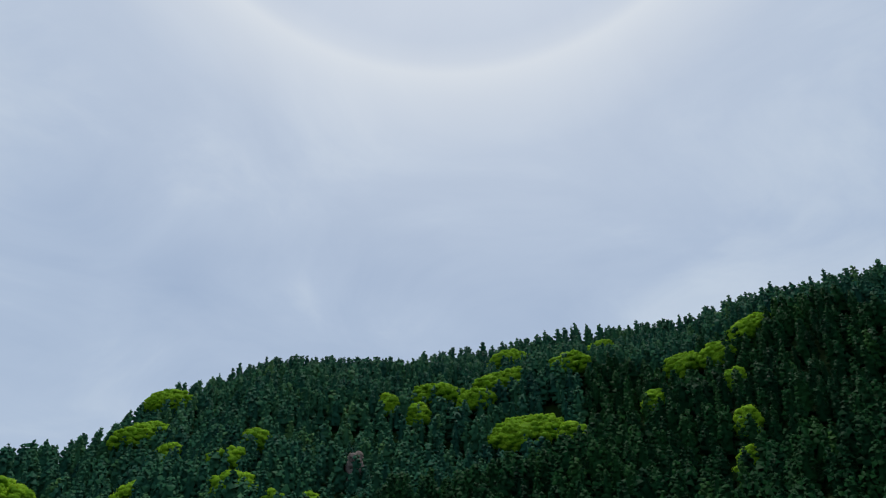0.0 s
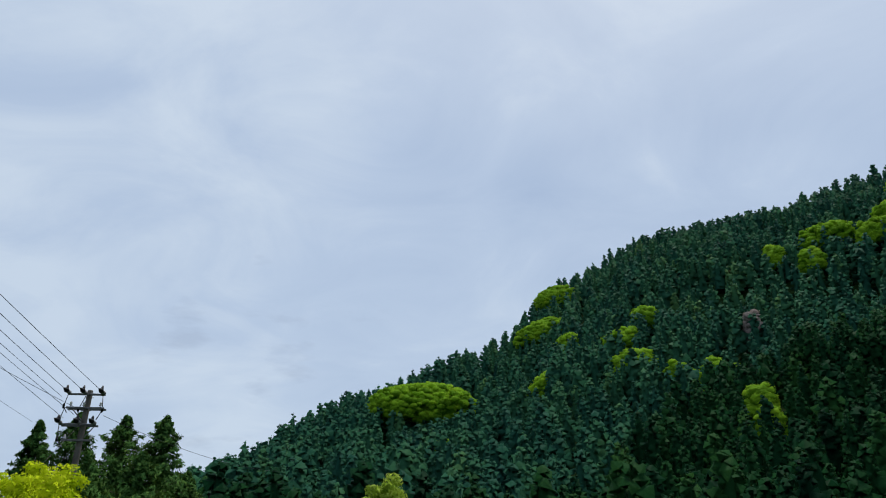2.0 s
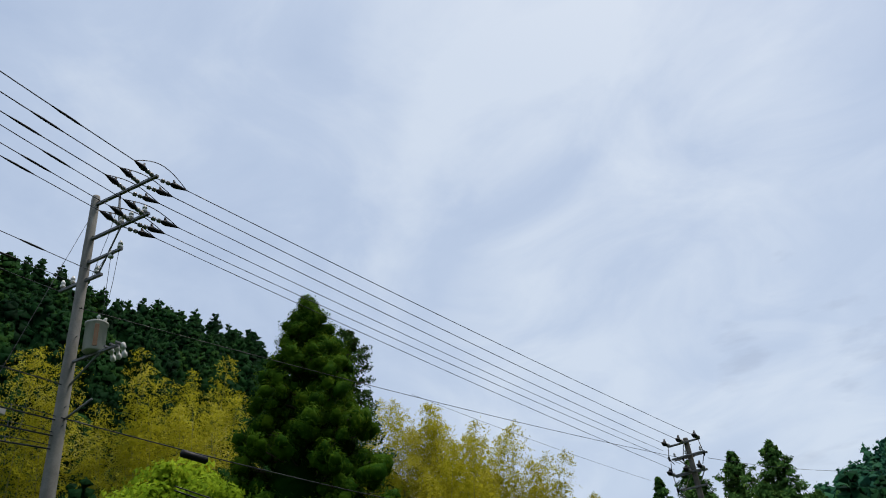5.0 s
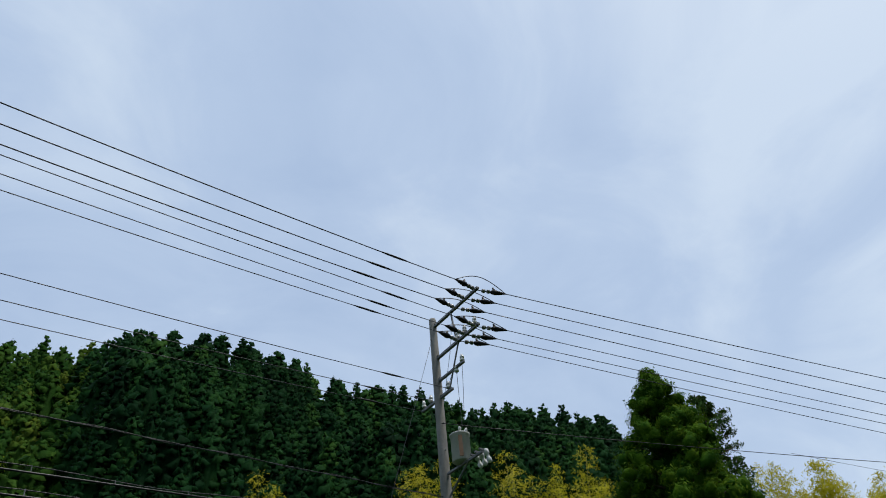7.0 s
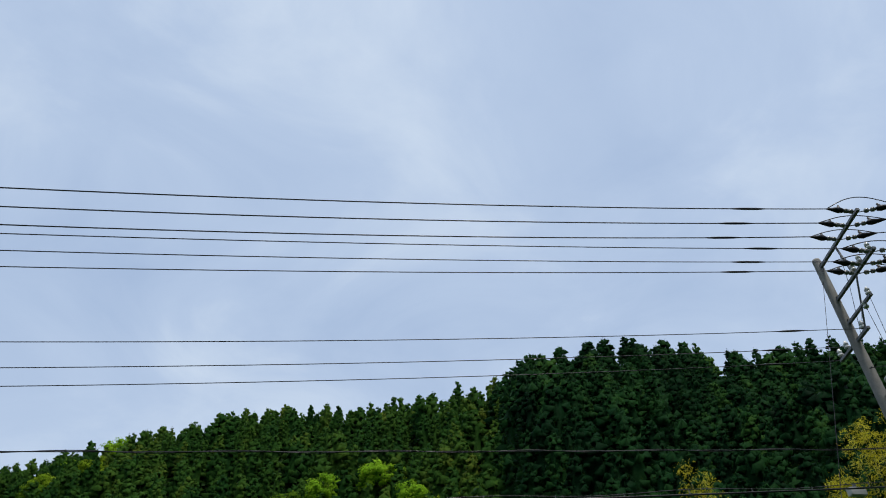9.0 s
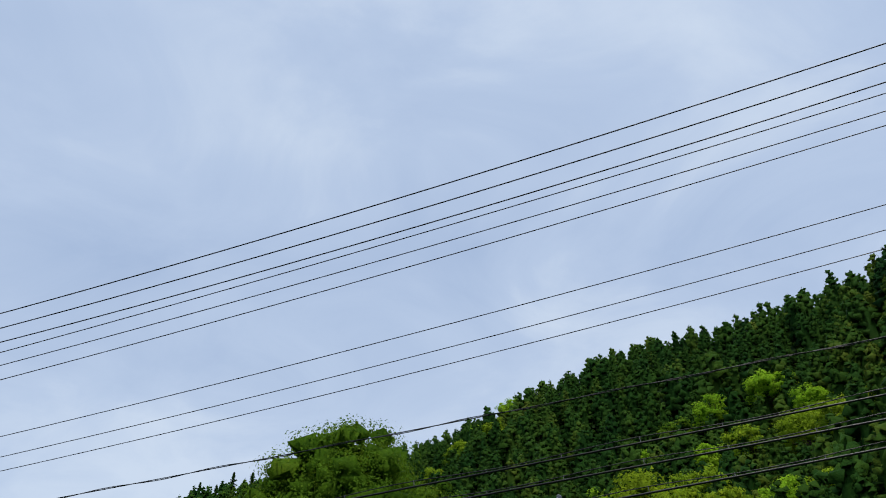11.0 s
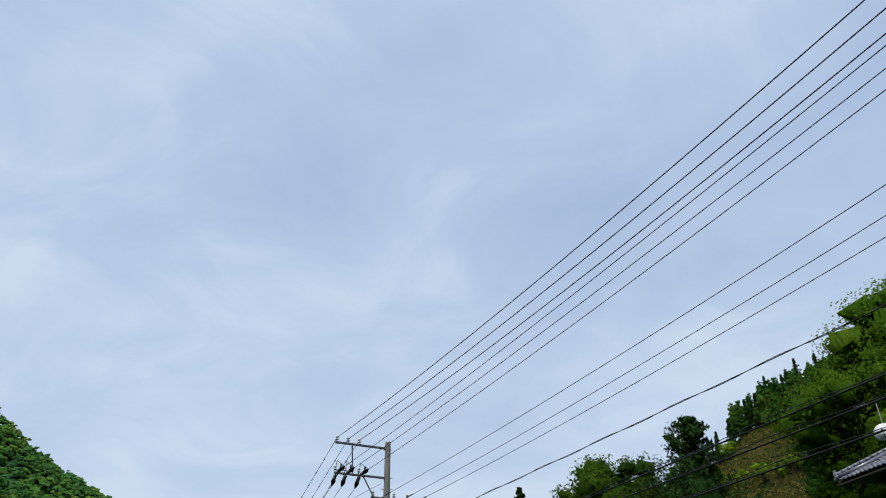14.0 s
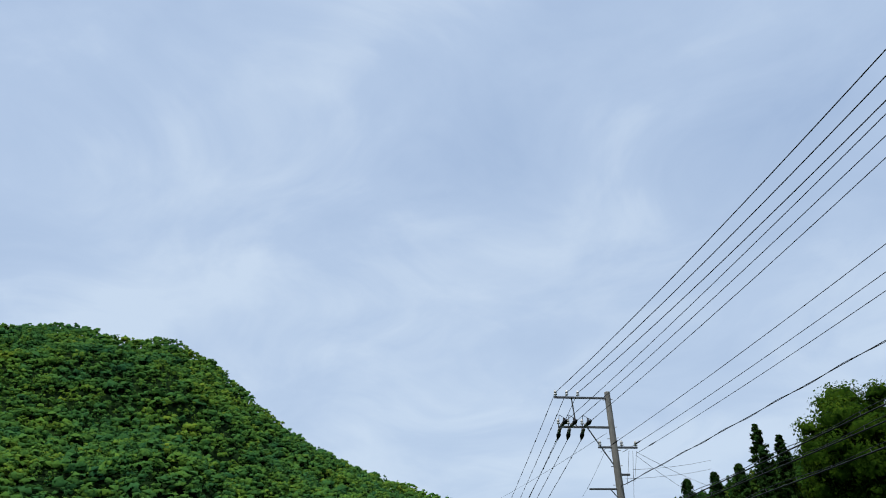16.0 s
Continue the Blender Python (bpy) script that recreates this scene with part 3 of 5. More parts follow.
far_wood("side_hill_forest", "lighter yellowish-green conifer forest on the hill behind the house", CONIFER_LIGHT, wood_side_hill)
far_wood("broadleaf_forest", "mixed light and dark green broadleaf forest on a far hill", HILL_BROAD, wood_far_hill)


# ---- single trees ----
def grown(at):
    """A place on the ground."""
    return np.array([at[0], at[1], float(land(at[0], at[1])[0])])


def broadleaf_tree(at, height, wide, material, label, clumps=60, per=60, leaf=0.14, trunk=0.16, seed=0, name="broadleaf_tree", low=0.3, group="", puff=0.13, peak=0.0, full=0.5):
    """Trunk, limbs and an uneven lobed crown of flattish leafy clumps with gaps between them."""
    rng = np.random.default_rng(seed)
    t = thing(name, at, label, "tree", group)
    at = np.asarray(at, float)
    wood = Shape()
    bend = rng.normal(0, 0.03 * height, 2)
    line = [at + np.array([bend[0] * f * f, bend[1] * f * f, f * height * 0.75]) - np.array([0, 0, 0.2]) for f in np.linspace(0, 1, 7)]
    wood.tube(line, trunk * np.linspace(1.2, 0.3, 7), 9)
    # directions spread evenly over the crown, swollen into a few lobes
    z = 1 - 1.6 * (np.arange(clumps) + rng.uniform(0, 1, clumps)) / clumps
    a = np.arange(clumps) * 2.4 + rng.normal(0, 0.5, clumps)
    d = np.stack([np.sqrt(1 - z * z) * np.cos(a), np.sqrt(1 - z * z) * np.sin(a), z], -1)
    lobes = unit(rng.normal(size=(9, 3)) + np.array([0, 0, 0.4]))
    swell = (0.74 if full < 0.9 else 0.78) + (0.26 if full < 0.9 else 0.22) * np.clip(np.max(d @ lobes.T, axis=1), 0, 1) ** 6
    inner = rng.uniform(0, 1, clumps) < 0.22
    reach = swell * np.where(inner, rng.uniform(0.3, 0.7, clumps), rng.uniform(0.76, 1.06, clumps))
    spread = np.stack([0 * z + 1, 0 * z + 1, 0 * z + 1], -1)
    spread[:, :2] *= (1 - peak * np.clip(z, 0, 1))[:, None]
    mid = height * (1 + low) / 2
    c = at + np.array([bend[0] * 0.5, bend[1] * 0.5, mid]) + d * spread * np.array([wide / 2, wide / 2, height * (1 - low) / 2]) * reach[:, None]
    if full > 0.9:
        # a grove on the slope: its crown follows the ground
        c[:, 2] += 0.45 * (land(c[:, 0], c[:, 1])[0] - at[2])
    for k in range(0, clumps, max(1, clumps // 30)):
        f = np.clip((c[k, 2] - at[2]) / height - 0.25, 0.15, 0.85)
        p = line[0] + (line[-1] - line[0]) * f
        m = (p + c[k]) / 2 + np.array([0, 0, 0.04 * height])
        wood.tube([p, m, c[k]], [trunk * 0.42, trunk * 0.25, trunk * 0.08], 6)
    part("trunk", wood, BARK, t, smooth=True)
    crown = Shape()
    size = puff * min(wide, height * 0.8) * rng.uniform(0.6, 1.4, clumps) * 1.2
    crown.clumps(c, size, d + np.array([0, 0, 0.5]), per, leaf, 0.72 if full < 0.9 else 0.6, seed, full > 0.9, 0.4, 0.25, 0.7, 0.34 if full < 0.9 else 0.2, full, 0.05 * rng.normal(size=clumps))
    if full > 0.9:
        crown.puffs([at + np.array([0, 0, mid])], wide * 0.32, [(0, 0, 1.0)], height * (1 - low) / wide, seed)
    part("crown", crown, material, t, smooth=True)
    return t


def feathery_conifer(at, height, wide, material, label, boughs=150, per=70, leaf=0.3, seed=0, name="conifer_tree", low=0.06, power=0.9, group="", core=0.24):
    """Pointed conifer whose many boughs are airy sprays of needles along thin branches."""
    rng = np.random.default_rng(seed)
    t = thing(name, at, label, "tree", group)
    at = np.asarray(at, float)
    wood = Shape()
    wood.tube([at + np.array([0, 0, f * height * 0.98 - 0.2]) for f in np.linspace(0, 1, 8)], 0.016 * height * np.linspace(1.0, 0.05, 8), 8)
    s = low + (0.99 - low) * ((np.arange(boughs) + rng.uniform(0, 1, boughs)) / boughs) ** 0.85
    a = np.arange(boughs) * 2.4 + rng.normal(0, 0.5, boughs)
    side = 1 + 0.16 * np.sin(a * 1.0 + rng.uniform(0, 6.28)) + 0.12 * np.sin(s * 23 + rng.uniform(0, 6.28))
    reach = (wide / 2 * (1 - s) ** power + 0.05) * rng.uniform(0.55, 1.05, boughs) * side
    out = np.stack([np.cos(a), np.sin(a), 0 * a], -1)
    rise = np.interp(s, (0, 0.6, 1), (-0.1, 0.1, 0.6))
    root = at + np.stack([0 * s, 0 * s, s * height * 0.97], -1)

    def along(f):
        q = reach[:, None] * f
        return root[:, None] + out[:, None] * q[:, :, None] + np.array([0, 0, 1.0]) * (rise[:, None] * q - 0.2 * q * f + 0.14 * q * f ** 3)[:, :, None]

    for line in along(np.tile((0.0, 0.5, 1.0), (boughs, 1)))[::2]:
        wood.tube(line, [0.05, 0.03, 0.01], 4)
    part("trunk", wood, BARK, t, smooth=True)
    crown = Shape()
    f = rng.uniform(0.05, 1.0, (boughs, per)) ** 0.62
    wobble = rng.normal(size=(boughs, per, 3)) * (0.10 * reach[:, None] + 0.06)[:, :, None] * (1.25 - 0.75 * f)[:, :, None] * np.array([1, 1, 0.8])
    pos = along(f) + wobble
    crown.sprays(pos, 0.7 * out[:, None] + 0.6 * rng.normal(size=pos.shape) + np.array([0, 0, 0.55]), leaf * rng.uniform(0.5, 1.3, boughs * per), seed, 0.38, shade=0.8 * out[:, None] + 0.35 * rng.normal(size=pos.shape) + np.array([0, 0, 0.6]))
    crown.cones(at[None], np.array([height * 0.86]), np.array([wide * core]), rng, 10, (low + 0.02, 0.2, 0.4, 0.6, 0.8), power)
    part("crown", crown, material, t, smooth=True)
    return t


def cedar_tree(at, height, wide, material, label, boughs=90, per=120, leaf=0.16, seed=0, name="cedar_tree", low=0.05, droop=0.5, power=0.75, group=""):
    """Tall conifer: boughs leave the trunk and end in hanging, rounded sprays."""
    rng = np.random.default_rng(seed)
    t = thing(name, at, label, "tree", group)
    at = np.asarray(at, float)
    wood = Shape()
    wood.tube([at + np.array([0, 0, f * height * 0.97 - 0.2]) for f in np.linspace(0, 1, 8)], 0.022 * height * np.linspace(1.0, 0.06, 8), 10)
    s = low + (1 - low) * (np.arange(boughs) + rng.uniform(0, 1, boughs)) / boughs
    a = np.arange(boughs) * 2.4 + rng.normal(0, 0.4, boughs)
    reach = wide / 2 * np.clip(0.995 - s, 0, 1) ** power * rng.uniform(0.72, 1.0, boughs)
    out = np.stack([np.cos(a), np.sin(a), 0 * a], -1)
    tip = at + out * reach[:, None] + np.stack([0 * s, 0 * s, s * height + 0.10 * reach], -1)
    for k in range(boughs):
        root = at + np.array([0, 0, s[k] * height * 0.97])
        mid = (root + tip[k]) / 2 - np.array([0, 0, 0.08 * reach[k]])
        wood.tube([root, mid, tip[k] - np.array([0, 0, 0.1])], [0.05 + 0.012 * reach[k], 0.035, 0.015], 5)
    part("trunk", wood, BARK, t, smooth=True)
    crown = Shape()
    # each bough carries a few rounded, hanging tufts
    tufts = 4
    f = rng.uniform(0.45, 1.05, (boughs, tufts))
    f[:, 0] = 1.0
    turn = rng.normal(0, 0.16, (boughs, tufts)) * (f < 1)
    way = np.stack([np.cos(a[:, None] + turn), np.sin(a[:, None] + turn), 0 * turn], -1)
    c = at + way * (reach[:, None] * f)[:, :, None] + np.array([0, 0, 1.0]) * (s[:, None] * height + 0.10 * reach[:, None] * f - droop * rng.uniform(0, 0.8, (boughs, tufts)) * (1.3 - s[:, None]))[:, :, None]
    size = (0.024 * wide + 0.05 * reach[:, None]) * rng.uniform(0.65, 1.3, (boughs, tufts))
    crown.clumps(c, size, way + np.array([0, 0, 0.7]), per, leaf, 0.95, seed, True, 0.2, 0.25, 0.3, 0.34, 0.72)
    # inner cone much darker, so that painted shade fills the gaps between tufts
    body = reach.max() * 0.5
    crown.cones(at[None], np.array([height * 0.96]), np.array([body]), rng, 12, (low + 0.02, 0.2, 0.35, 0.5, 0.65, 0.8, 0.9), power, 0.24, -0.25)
    lead = at + np.stack([0.05 * rng.normal(size=60), 0.05 * rng.normal(size=60), height * (1 - 0.1 * rng.uniform(0, 1, 60) ** 1.5)], -1)
    crown.leaves(lead + rng.normal(0, 0.02 * wide, (60, 3)) * (height - lead[:, 2:] + at[2] + 0.2) / (0.1 * height), rng.normal(size=(60, 3)), leaf * 0.8, 0.4, seed + 1)
    part("crown", crown, material, t, smooth=True)
    return t


def bamboo(at, height, label, stems=10, spread=2.0, per=420, seed=0, leaf=0.15, group="", arch=1.0):
    """A clump of arching culms with feathery leaf sprays."""
    rng = np.random.default_rng(seed)
    t = thing("bamboo_clump", at, label, "bamboo", group)
    at = np.asarray(at, float)
    wood, crown = Shape(), Shape()
    f = np.linspace(0, 1, 9)
    for k in range(stems):
        a, hh = rng.uniform(0, 6.28), height * rng.uniform(0.72, 1.03)
        root = at + np.array([np.cos(a), np.sin(a), 0]) * spread * rng.uniform(0, 1) ** 0.6
        b = rng.uniform(0, 6.28)
        lean = np.array([np.cos(b), np.sin(b), 0]) * hh * rng.uniform(0.05, 0.17) * arch
        line = root + f[:, None] ** 2.4 * lean + np.array([0, 0, 1.0]) * (hh * (f - 0.06 * f ** 5))[:, None]
        wood.tube(line, 0.05 * (1.05 - f), 5)
        twigs = per // 10
        g = rng.uniform(0.2, 1.0, twigs) ** 0.85
        c = np.stack([np.interp(g, f, line[:, j]) for j in range(3)], -1)
        rad = (0.12 + (1.45 if arch > 0.5 else 1.1) * np.sin(np.pi * np.clip(g * 0.95 + 0.03, 0, 1)) ** 0.8) * height / 13
        b = rng.uniform(0, 6.28, twigs)
        reach = rad * rng.uniform(0.15, 1.0, twigs) ** 0.7
        tw = c + np.stack([np.cos(b) * reach, np.sin(b) * reach, 0.45 * reach - 0.3 * reach ** 2], -1)
        along = np.stack([np.cos(b), np.sin(b), -0.5 + 0 * b], -1)
        pos = tw[:, None] + along[:, None] * rng.uniform(-0.3, 0.3, (twigs, 10, 1)) + rng.normal(0, 0.075, (twigs, 10, 3))
        crown.sprays(pos, rng.normal(size=pos.shape) + np.array([0, 0, 0.7]), leaf * rng.uniform(0.6, 1.4, twigs * 10), seed * 31 + k, 0.2)
    part("culm_cluster", wood, CULM, t, smooth=True)
    part("foliage", crown, BAMBOO, t)
    return t


# ---- spring-green trees on the mountain ----
def spring_tree(at, high, wide, material, label, seed, name="broadleaf_tree"):
    return broadleaf_tree(at, high, wide, material, label, clumps=int(1.8 * (30 + 0.32 * wide * wide + 4 * wide)), per=22, leaf=0.36, trunk=0.3, seed=seed, low=0.02, puff=1.3 / min(wide, high * 0.8), full=1.0, name=name,
                          group="spring-green trees on the mountain")


for k, (at, high, wide) in enumerate(spring_places()):
    spring_tree(at, high, wide, SPRING, "bright yellow-green broadleaf tree among dark conifers", 100 + k)
at, _ = on_slope(7.0, 19.1, 16.5)
spring_tree(at, 18.0, 6.0, BLOSSOM, "pale pinkish-grey blossoming tree among dark conifers", 180, "blossoming_tree")

# spring trees of the hill behind the house
FRESH = foliage("fresh_leaves", ((0.065, 0.14, 0.010), (0.13, 0.23, 0.012), (0.21, 0.33, 0.018), (0.34, 0.45, 0.03)), 0.7, 0.4)
for k, (az, el, wide, mat) in enumerate(((142.3, 23.9, 10, SPRING), (146.6, 22.8, 10, SPRING), (139.4, 22.3, 8, SPRING), (149.6, 21.6, 9, BROAD), (152.6, 19.8, 8, SPRING),
                                         (148.0, 19.6, 8, SPRING), (162.3, 24.5, 12, SPRING), (165.4, 22.8, 10, SPRING), (163.9, 23.0, 9, FRESH), (166.6, 21.4, 9, FRESH), (156.0, 17.2, 8, SPRING), (143.6, 16.6, 9, SPRING), (140.6, 20.8, 12, FRESH), (137.4, 21.2, 11, FRESH), (144.6, 20.2, 10, FRESH), (148.6, 17.6, 11, FRESH), (146.0, 15.2, 9, FRESH), (152.4, 15.4, 11, FRESH), (140.0, 16.6, 8, FRESH), (169.0, 19.6, 8, FRESH),
                                         (150.5, 16.5, 9, SPRING), (167.0, 21.0, 8, BROAD))):
    high = 0.5 * wide + 5
    at, r = on_slope(az, el, high * 0.75)
    broadleaf_tree(at, high, wide, mat, "light green broadleaf tree at the edge of the conifers", clumps=70, per=85, leaf=0.28, trunk=0.2, seed=200 + k, low=0.15, puff=0.11,
                   group="light green trees on the hill")

# ---- trees round the valley floor ----
ROW_NEEDLES = foliage("row_needles", ((0.018, 0.066, 0.022), (0.038, 0.112, 0.030), (0.070, 0.165, 0.038), (0.12, 0.22, 0.045)), 0.4, 0.15)
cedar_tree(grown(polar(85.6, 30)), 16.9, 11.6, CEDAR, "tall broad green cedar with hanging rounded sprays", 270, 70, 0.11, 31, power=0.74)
feathery_conifer(grown(polar(82.3, 33)), 17.3, 7.0, DARK_NEEDLES, "tall thin dark cedar standing behind a broader one", 170, 110, 0.13, 32, name="cedar_tree", power=0.5, core=0.1)

for k, (az, el, r, stems, spread) in enumerate(((79.0, 17.6, 42, 12, 2.2), (76.2, 17.8, 42, 13, 2.3), (73.2, 16.5, 42, 13, 2.2), (70.4, 14.0, 43, 11, 2.0),
                                                (67.8, 12.4, 44, 9, 1.9), (65.2, 9.6, 44, 7, 1.6), (74.5, 14.5, 38, 10, 2.3))):
    bamboo(grown(polar(az, r)), EYE[2] + r * math.tan(radians(el)) + 1.1, "golden-yellow feathery bamboo clump", stems + 5, spread, 2600, 40 + k, leaf=0.13, group="bamboo grove")
for k, (az, el, r, stems, spread) in enumerate(((105.2, 22.8, 46, 5, 0.9), (103.4, 22.2, 46, 5, 0.9), (101.0, 19.6, 46, 5, 1.0), (98.3, 23.2, 46, 5, 0.9), (95.6, 23.5, 46, 5, 0.9), (92.5, 22.8, 46, 7, 1.2),
                                                (94.2, 19.6, 43, 8, 1.6), (97.0, 20.6, 44, 6, 1.2), (116.9, 22.2, 46, 3, 0.6), (108.6, 20.2, 46, 4, 0.8))):
    bamboo(grown(polar(az, r)), EYE[2] + r * math.tan(radians(el)) + 1.0, "golden bamboo plume in front of dark conifers", stems + 3, spread, 2000, 60 + k, leaf=0.13, arch=0.35, group="bamboo plumes at the foot of the hill")

for k, (az, el, r, wide) in enumerate(((62.0, 8.9, 60, 6.6), (59.7, 11.4, 60, 8.0), (57.3, 12.2, 62, 10.0), (54.3, 12.3, 60, 11.4), (51.6, 12.5, 60, 11.4), (52.8, 9.8, 57, 11.0), (49.6, 8.6, 60, 9.4), (56.2, 9.5, 58, 10.6))):
    feathery_conifer(grown(polar(az, r)), EYE[2] + r * math.tan(radians(el)), wide * 1.6, ROW_NEEDLES, "dark green feathery conifer in a row behind a power pole", 210, 80, 0.22, 80 + k,
                     group="conifers behind the power pole", power=1.05, core=0.15)

broadleaf_tree(grown(polar(59.7, 20)), 4.4, 4.6, YELLOW, "bright yellow-green leafy bush under a power pole", 190, 240, 0.06, 0.07, 90, low=0.1, puff=0.06, full=0.36)
broadleaf_tree(grown(polar(63.6, 22)), 3.9, 2.6, YELLOW, "bright yellow-green leafy bush under a power pole", 110, 260, 0.06, 0.06, 91, low=0.1, puff=0.085, full=0.36)
DEEP = foliage("deep_green_leaves", ((0.008, 0.028, 0.003), (0.020, 0.054, 0.005), (0.042, 0.092, 0.008), (0.09, 0.15, 0.012)), 0.5, 0.25)
HEDGE = foliage("bright_leaves", ((0.055, 0.115, 0.008), (0.12, 0.20, 0.010), (0.20, 0.29, 0.014), (0.32, 0.40, 0.024)), 0.5, 0.4)
ZELKOVA = foliage("zelkova_leaves", ((0.024, 0.072, 0.006), (0.048, 0.115, 0.008), (0.082, 0.168, 0.012), (0.15, 0.235, 0.018)), 0.5, 0.35, leafy=0.16)
LIGHT = foliage("young_leaves", ((0.12, 0.22, 0.02), (0.29, 0.43, 0.04), (0.47, 0.61, 0.10), (0.66, 0.74, 0.26)), 1.0, 0.68)
broadleaf_tree(grown(polar(34.6, 36)), 6.9, 9.8, LIGHT, "peaked tree with bright pale new leaves beside a lamp pole", 190, 210, 0.1, 0.16, 92, low=0.0, puff=0.058, peak=0.75, full=0.36)
broadleaf_tree(grown(polar(94.0, 27)), 9.0, 4.6, FRESH, "light green leafy tree beside a tall cedar", 80, 200, 0.13, 0.12, 93, low=0.2, puff=0.11)
broadleaf_tree(grown(polar(97.6, 26)), 7.6, 4.0, FRESH, "light green leafy tree beside a tall cedar", 70, 180, 0.13, 0.12, 94, low=0.2, puff=0.11)
for k, (az, high, wide) in enumerate(((73.0, 7.3, 5.0), (76.4, 7.8, 4.0), (69.2, 5.3, 4.5), (79.0, 6.5, 4.0))):
    broadleaf_tree(grown(polar(az, 32.5)), high, wide, FRESH, "fresh green leafy shrub in front of golden bamboo", 90, 180, 0.11, 0.1, 95 + k, low=0.05, group="shrubs in front of the bamboo", puff=0.1)
broadleaf_tree(grown(polar(176.5, 52)), 23.4, 17.4, ZELKOVA, "large spreading green zelkova tree behind the tiled house", 460, 200, 0.13, 0.4, 88, low=0.1, puff=0.065, peak=0.15, full=0.8)
broadleaf_tree(grown(polar(169.8, 56)), 22.0, 7.5, ZELKOVA, "green tree beside a large zelkova", 140, 200, 0.16, 0.2, 99, low=0.2, puff=0.1, full=0.75)
broadleaf_tree(grown(polar(199.2, 70)), 18.6, 11.6, DEEP, "rounded dark green broadleaf tree", 260, 200, 0.17, 0.25, 101, low=0.1, puff=0.085, full=0.8)
feathery_conifer(grown(polar(192.6, 66)), 21.4, 21.0, DARK_NEEDLES, "dark bushy conifer on the hillside edge", 260, 95, 0.26, 102, power=0.78)
for k, (az, el, r, wide) in enumerate(((205.6, 12.4, 70, 3.6), (204.2, 11.5, 72, 3.0), (207.2, 9.8, 70, 3.4), (210.9, 9.1, 68, 3.2), (209.0, 9.4, 70, 3.2), (202.6, 11.0, 72, 4.0))):
    feathery_conifer(grown(polar(az, r)), EYE[2] + r * math.tan(radians(el)), wide * 2.0, DARK_NEEDLES, "slender dark feathery conifer against the sky", 150, 80, 0.22, 110 + k,
                     group="slender conifers", power=0.8, core=0.14)

for k, (az, el, wide) in enumerate(((184.4, 19.3, 7), (185.5, 18.3, 6), (186.7, 18.4, 5), (187.6, 17.3, 6), (188.4, 17.0, 4), (189.8, 15.8, 6), (183.0, 19.4, 7), (190.8, 15.0, 5))):
    at, r = on_slope(az, el - 2.4)
    feathery_conifer(at, EYE[2] + r * math.tan(radians(el)) - at[2], wide, DARK_NEEDLES, "pointed dark conifer on the skyline of the hill", 80, 50, 0.4, 130 + k, group="conifers on the hill's skyline", power=0.75, core=0.2)
for k, (az, el, wide) in enumerate(((187.4, 16.2, 7), (185.2, 15.0, 9), (190.2, 13.9, 7), (184.6, 13.4, 12), (188.2, 12.2, 13), (186.0, 12.6, 11), (190.6, 11.8, 12), (185.9, 16.6, 8), (189.0, 15.6, 6))):
    at, r = on_slope(az, el - 1.0)
    broadleaf_tree(at, EYE[2] + r * math.tan(radians(el)) - at[2] + 1.0, wide, BROAD if k % 2 else FRESH, "olive-green shrub at the edge of a grassy clearing", 50, 110, 0.25, 0.1, 140 + k, group="shrubs round the clearing", low=0.05, puff=0.11)

for k, (az, el, r, wide) in enumerate(((153.9, 18.4, 44, 7.0), (151.0, 17.6, 42, 6.5), (156.6, 17.3, 47, 6.0), (148.6, 16.4, 40, 6.0), (154.6, 16.0, 40, 5.0))):
    broadleaf_tree(grown(polar(az, r)), EYE[2] + r * math.tan(radians(el)) + 0.6, wide, HEDGE, "bright yellow-green leafy tree beside the gable of the house", 90, 160, 0.16, 0.15, 160 + k, group="bright trees beside the house", low=0.25, puff=0.1)

# rough grass and low shrubs of the clearing
GRASS = foliage("rough_grass", ((0.085, 0.095, 0.022), (0.13, 0.125, 0.03), (0.18, 0.155, 0.04), (0.24, 0.19, 0.055)), 0.06, 0.3)


def rough_grass():
    p, tree, rng = scatter(1.3, 184, 193.5, 0.0, 0.9, 15)
    p = p[rng.uniform(0, 1, len(p)) < 0.8]
    s = Shape()
    k = 16
    pos = p[:, None] + rng.normal(0, 0.5, (len(p), k, 3)) * np.array([1, 1, 0]) + np.array([0, 0, 1.0]) * rng.uniform(0.1, 0.7, (len(p), k, 1))
    s.sprays(pos, rng.normal(size=pos.shape) * np.array([1, 1, 0.4]) + np.array([0, 0, 0.3]), 0.55 * rng.uniform(0.6, 1.4, len(p) * k), 16, 0.4)
    return tagged(part("rough_grass", s, GRASS), "olive and straw-coloured rough grass on a hillside clearing", "grass", kind="stuff")


rough_grass()

# ---- power poles ----
A_AT, B_AT, C_AT, D_AT = polar(103.35, 16.7), polar(215.65, 28.0), polar(57.05, 37.0), polar(75.6, 24.0)
A_TOP, B_TOP, C_TOP = 12.74, 9.31, 10.35


def flat_way(p, q):
    v = np.asarray(q, float)[:2] - np.asarray(p, float)[:2]
    return np.array([*(v / np.linalg.norm(v)), 0.0])


ARM_A = flat_way(A_AT, polar(99.2, 15.2))
ARM_B = flat_way(B_AT, polar(219.75, 27.2))
ARM_C = flat_way(C_AT, polar(58.6, 37.4))


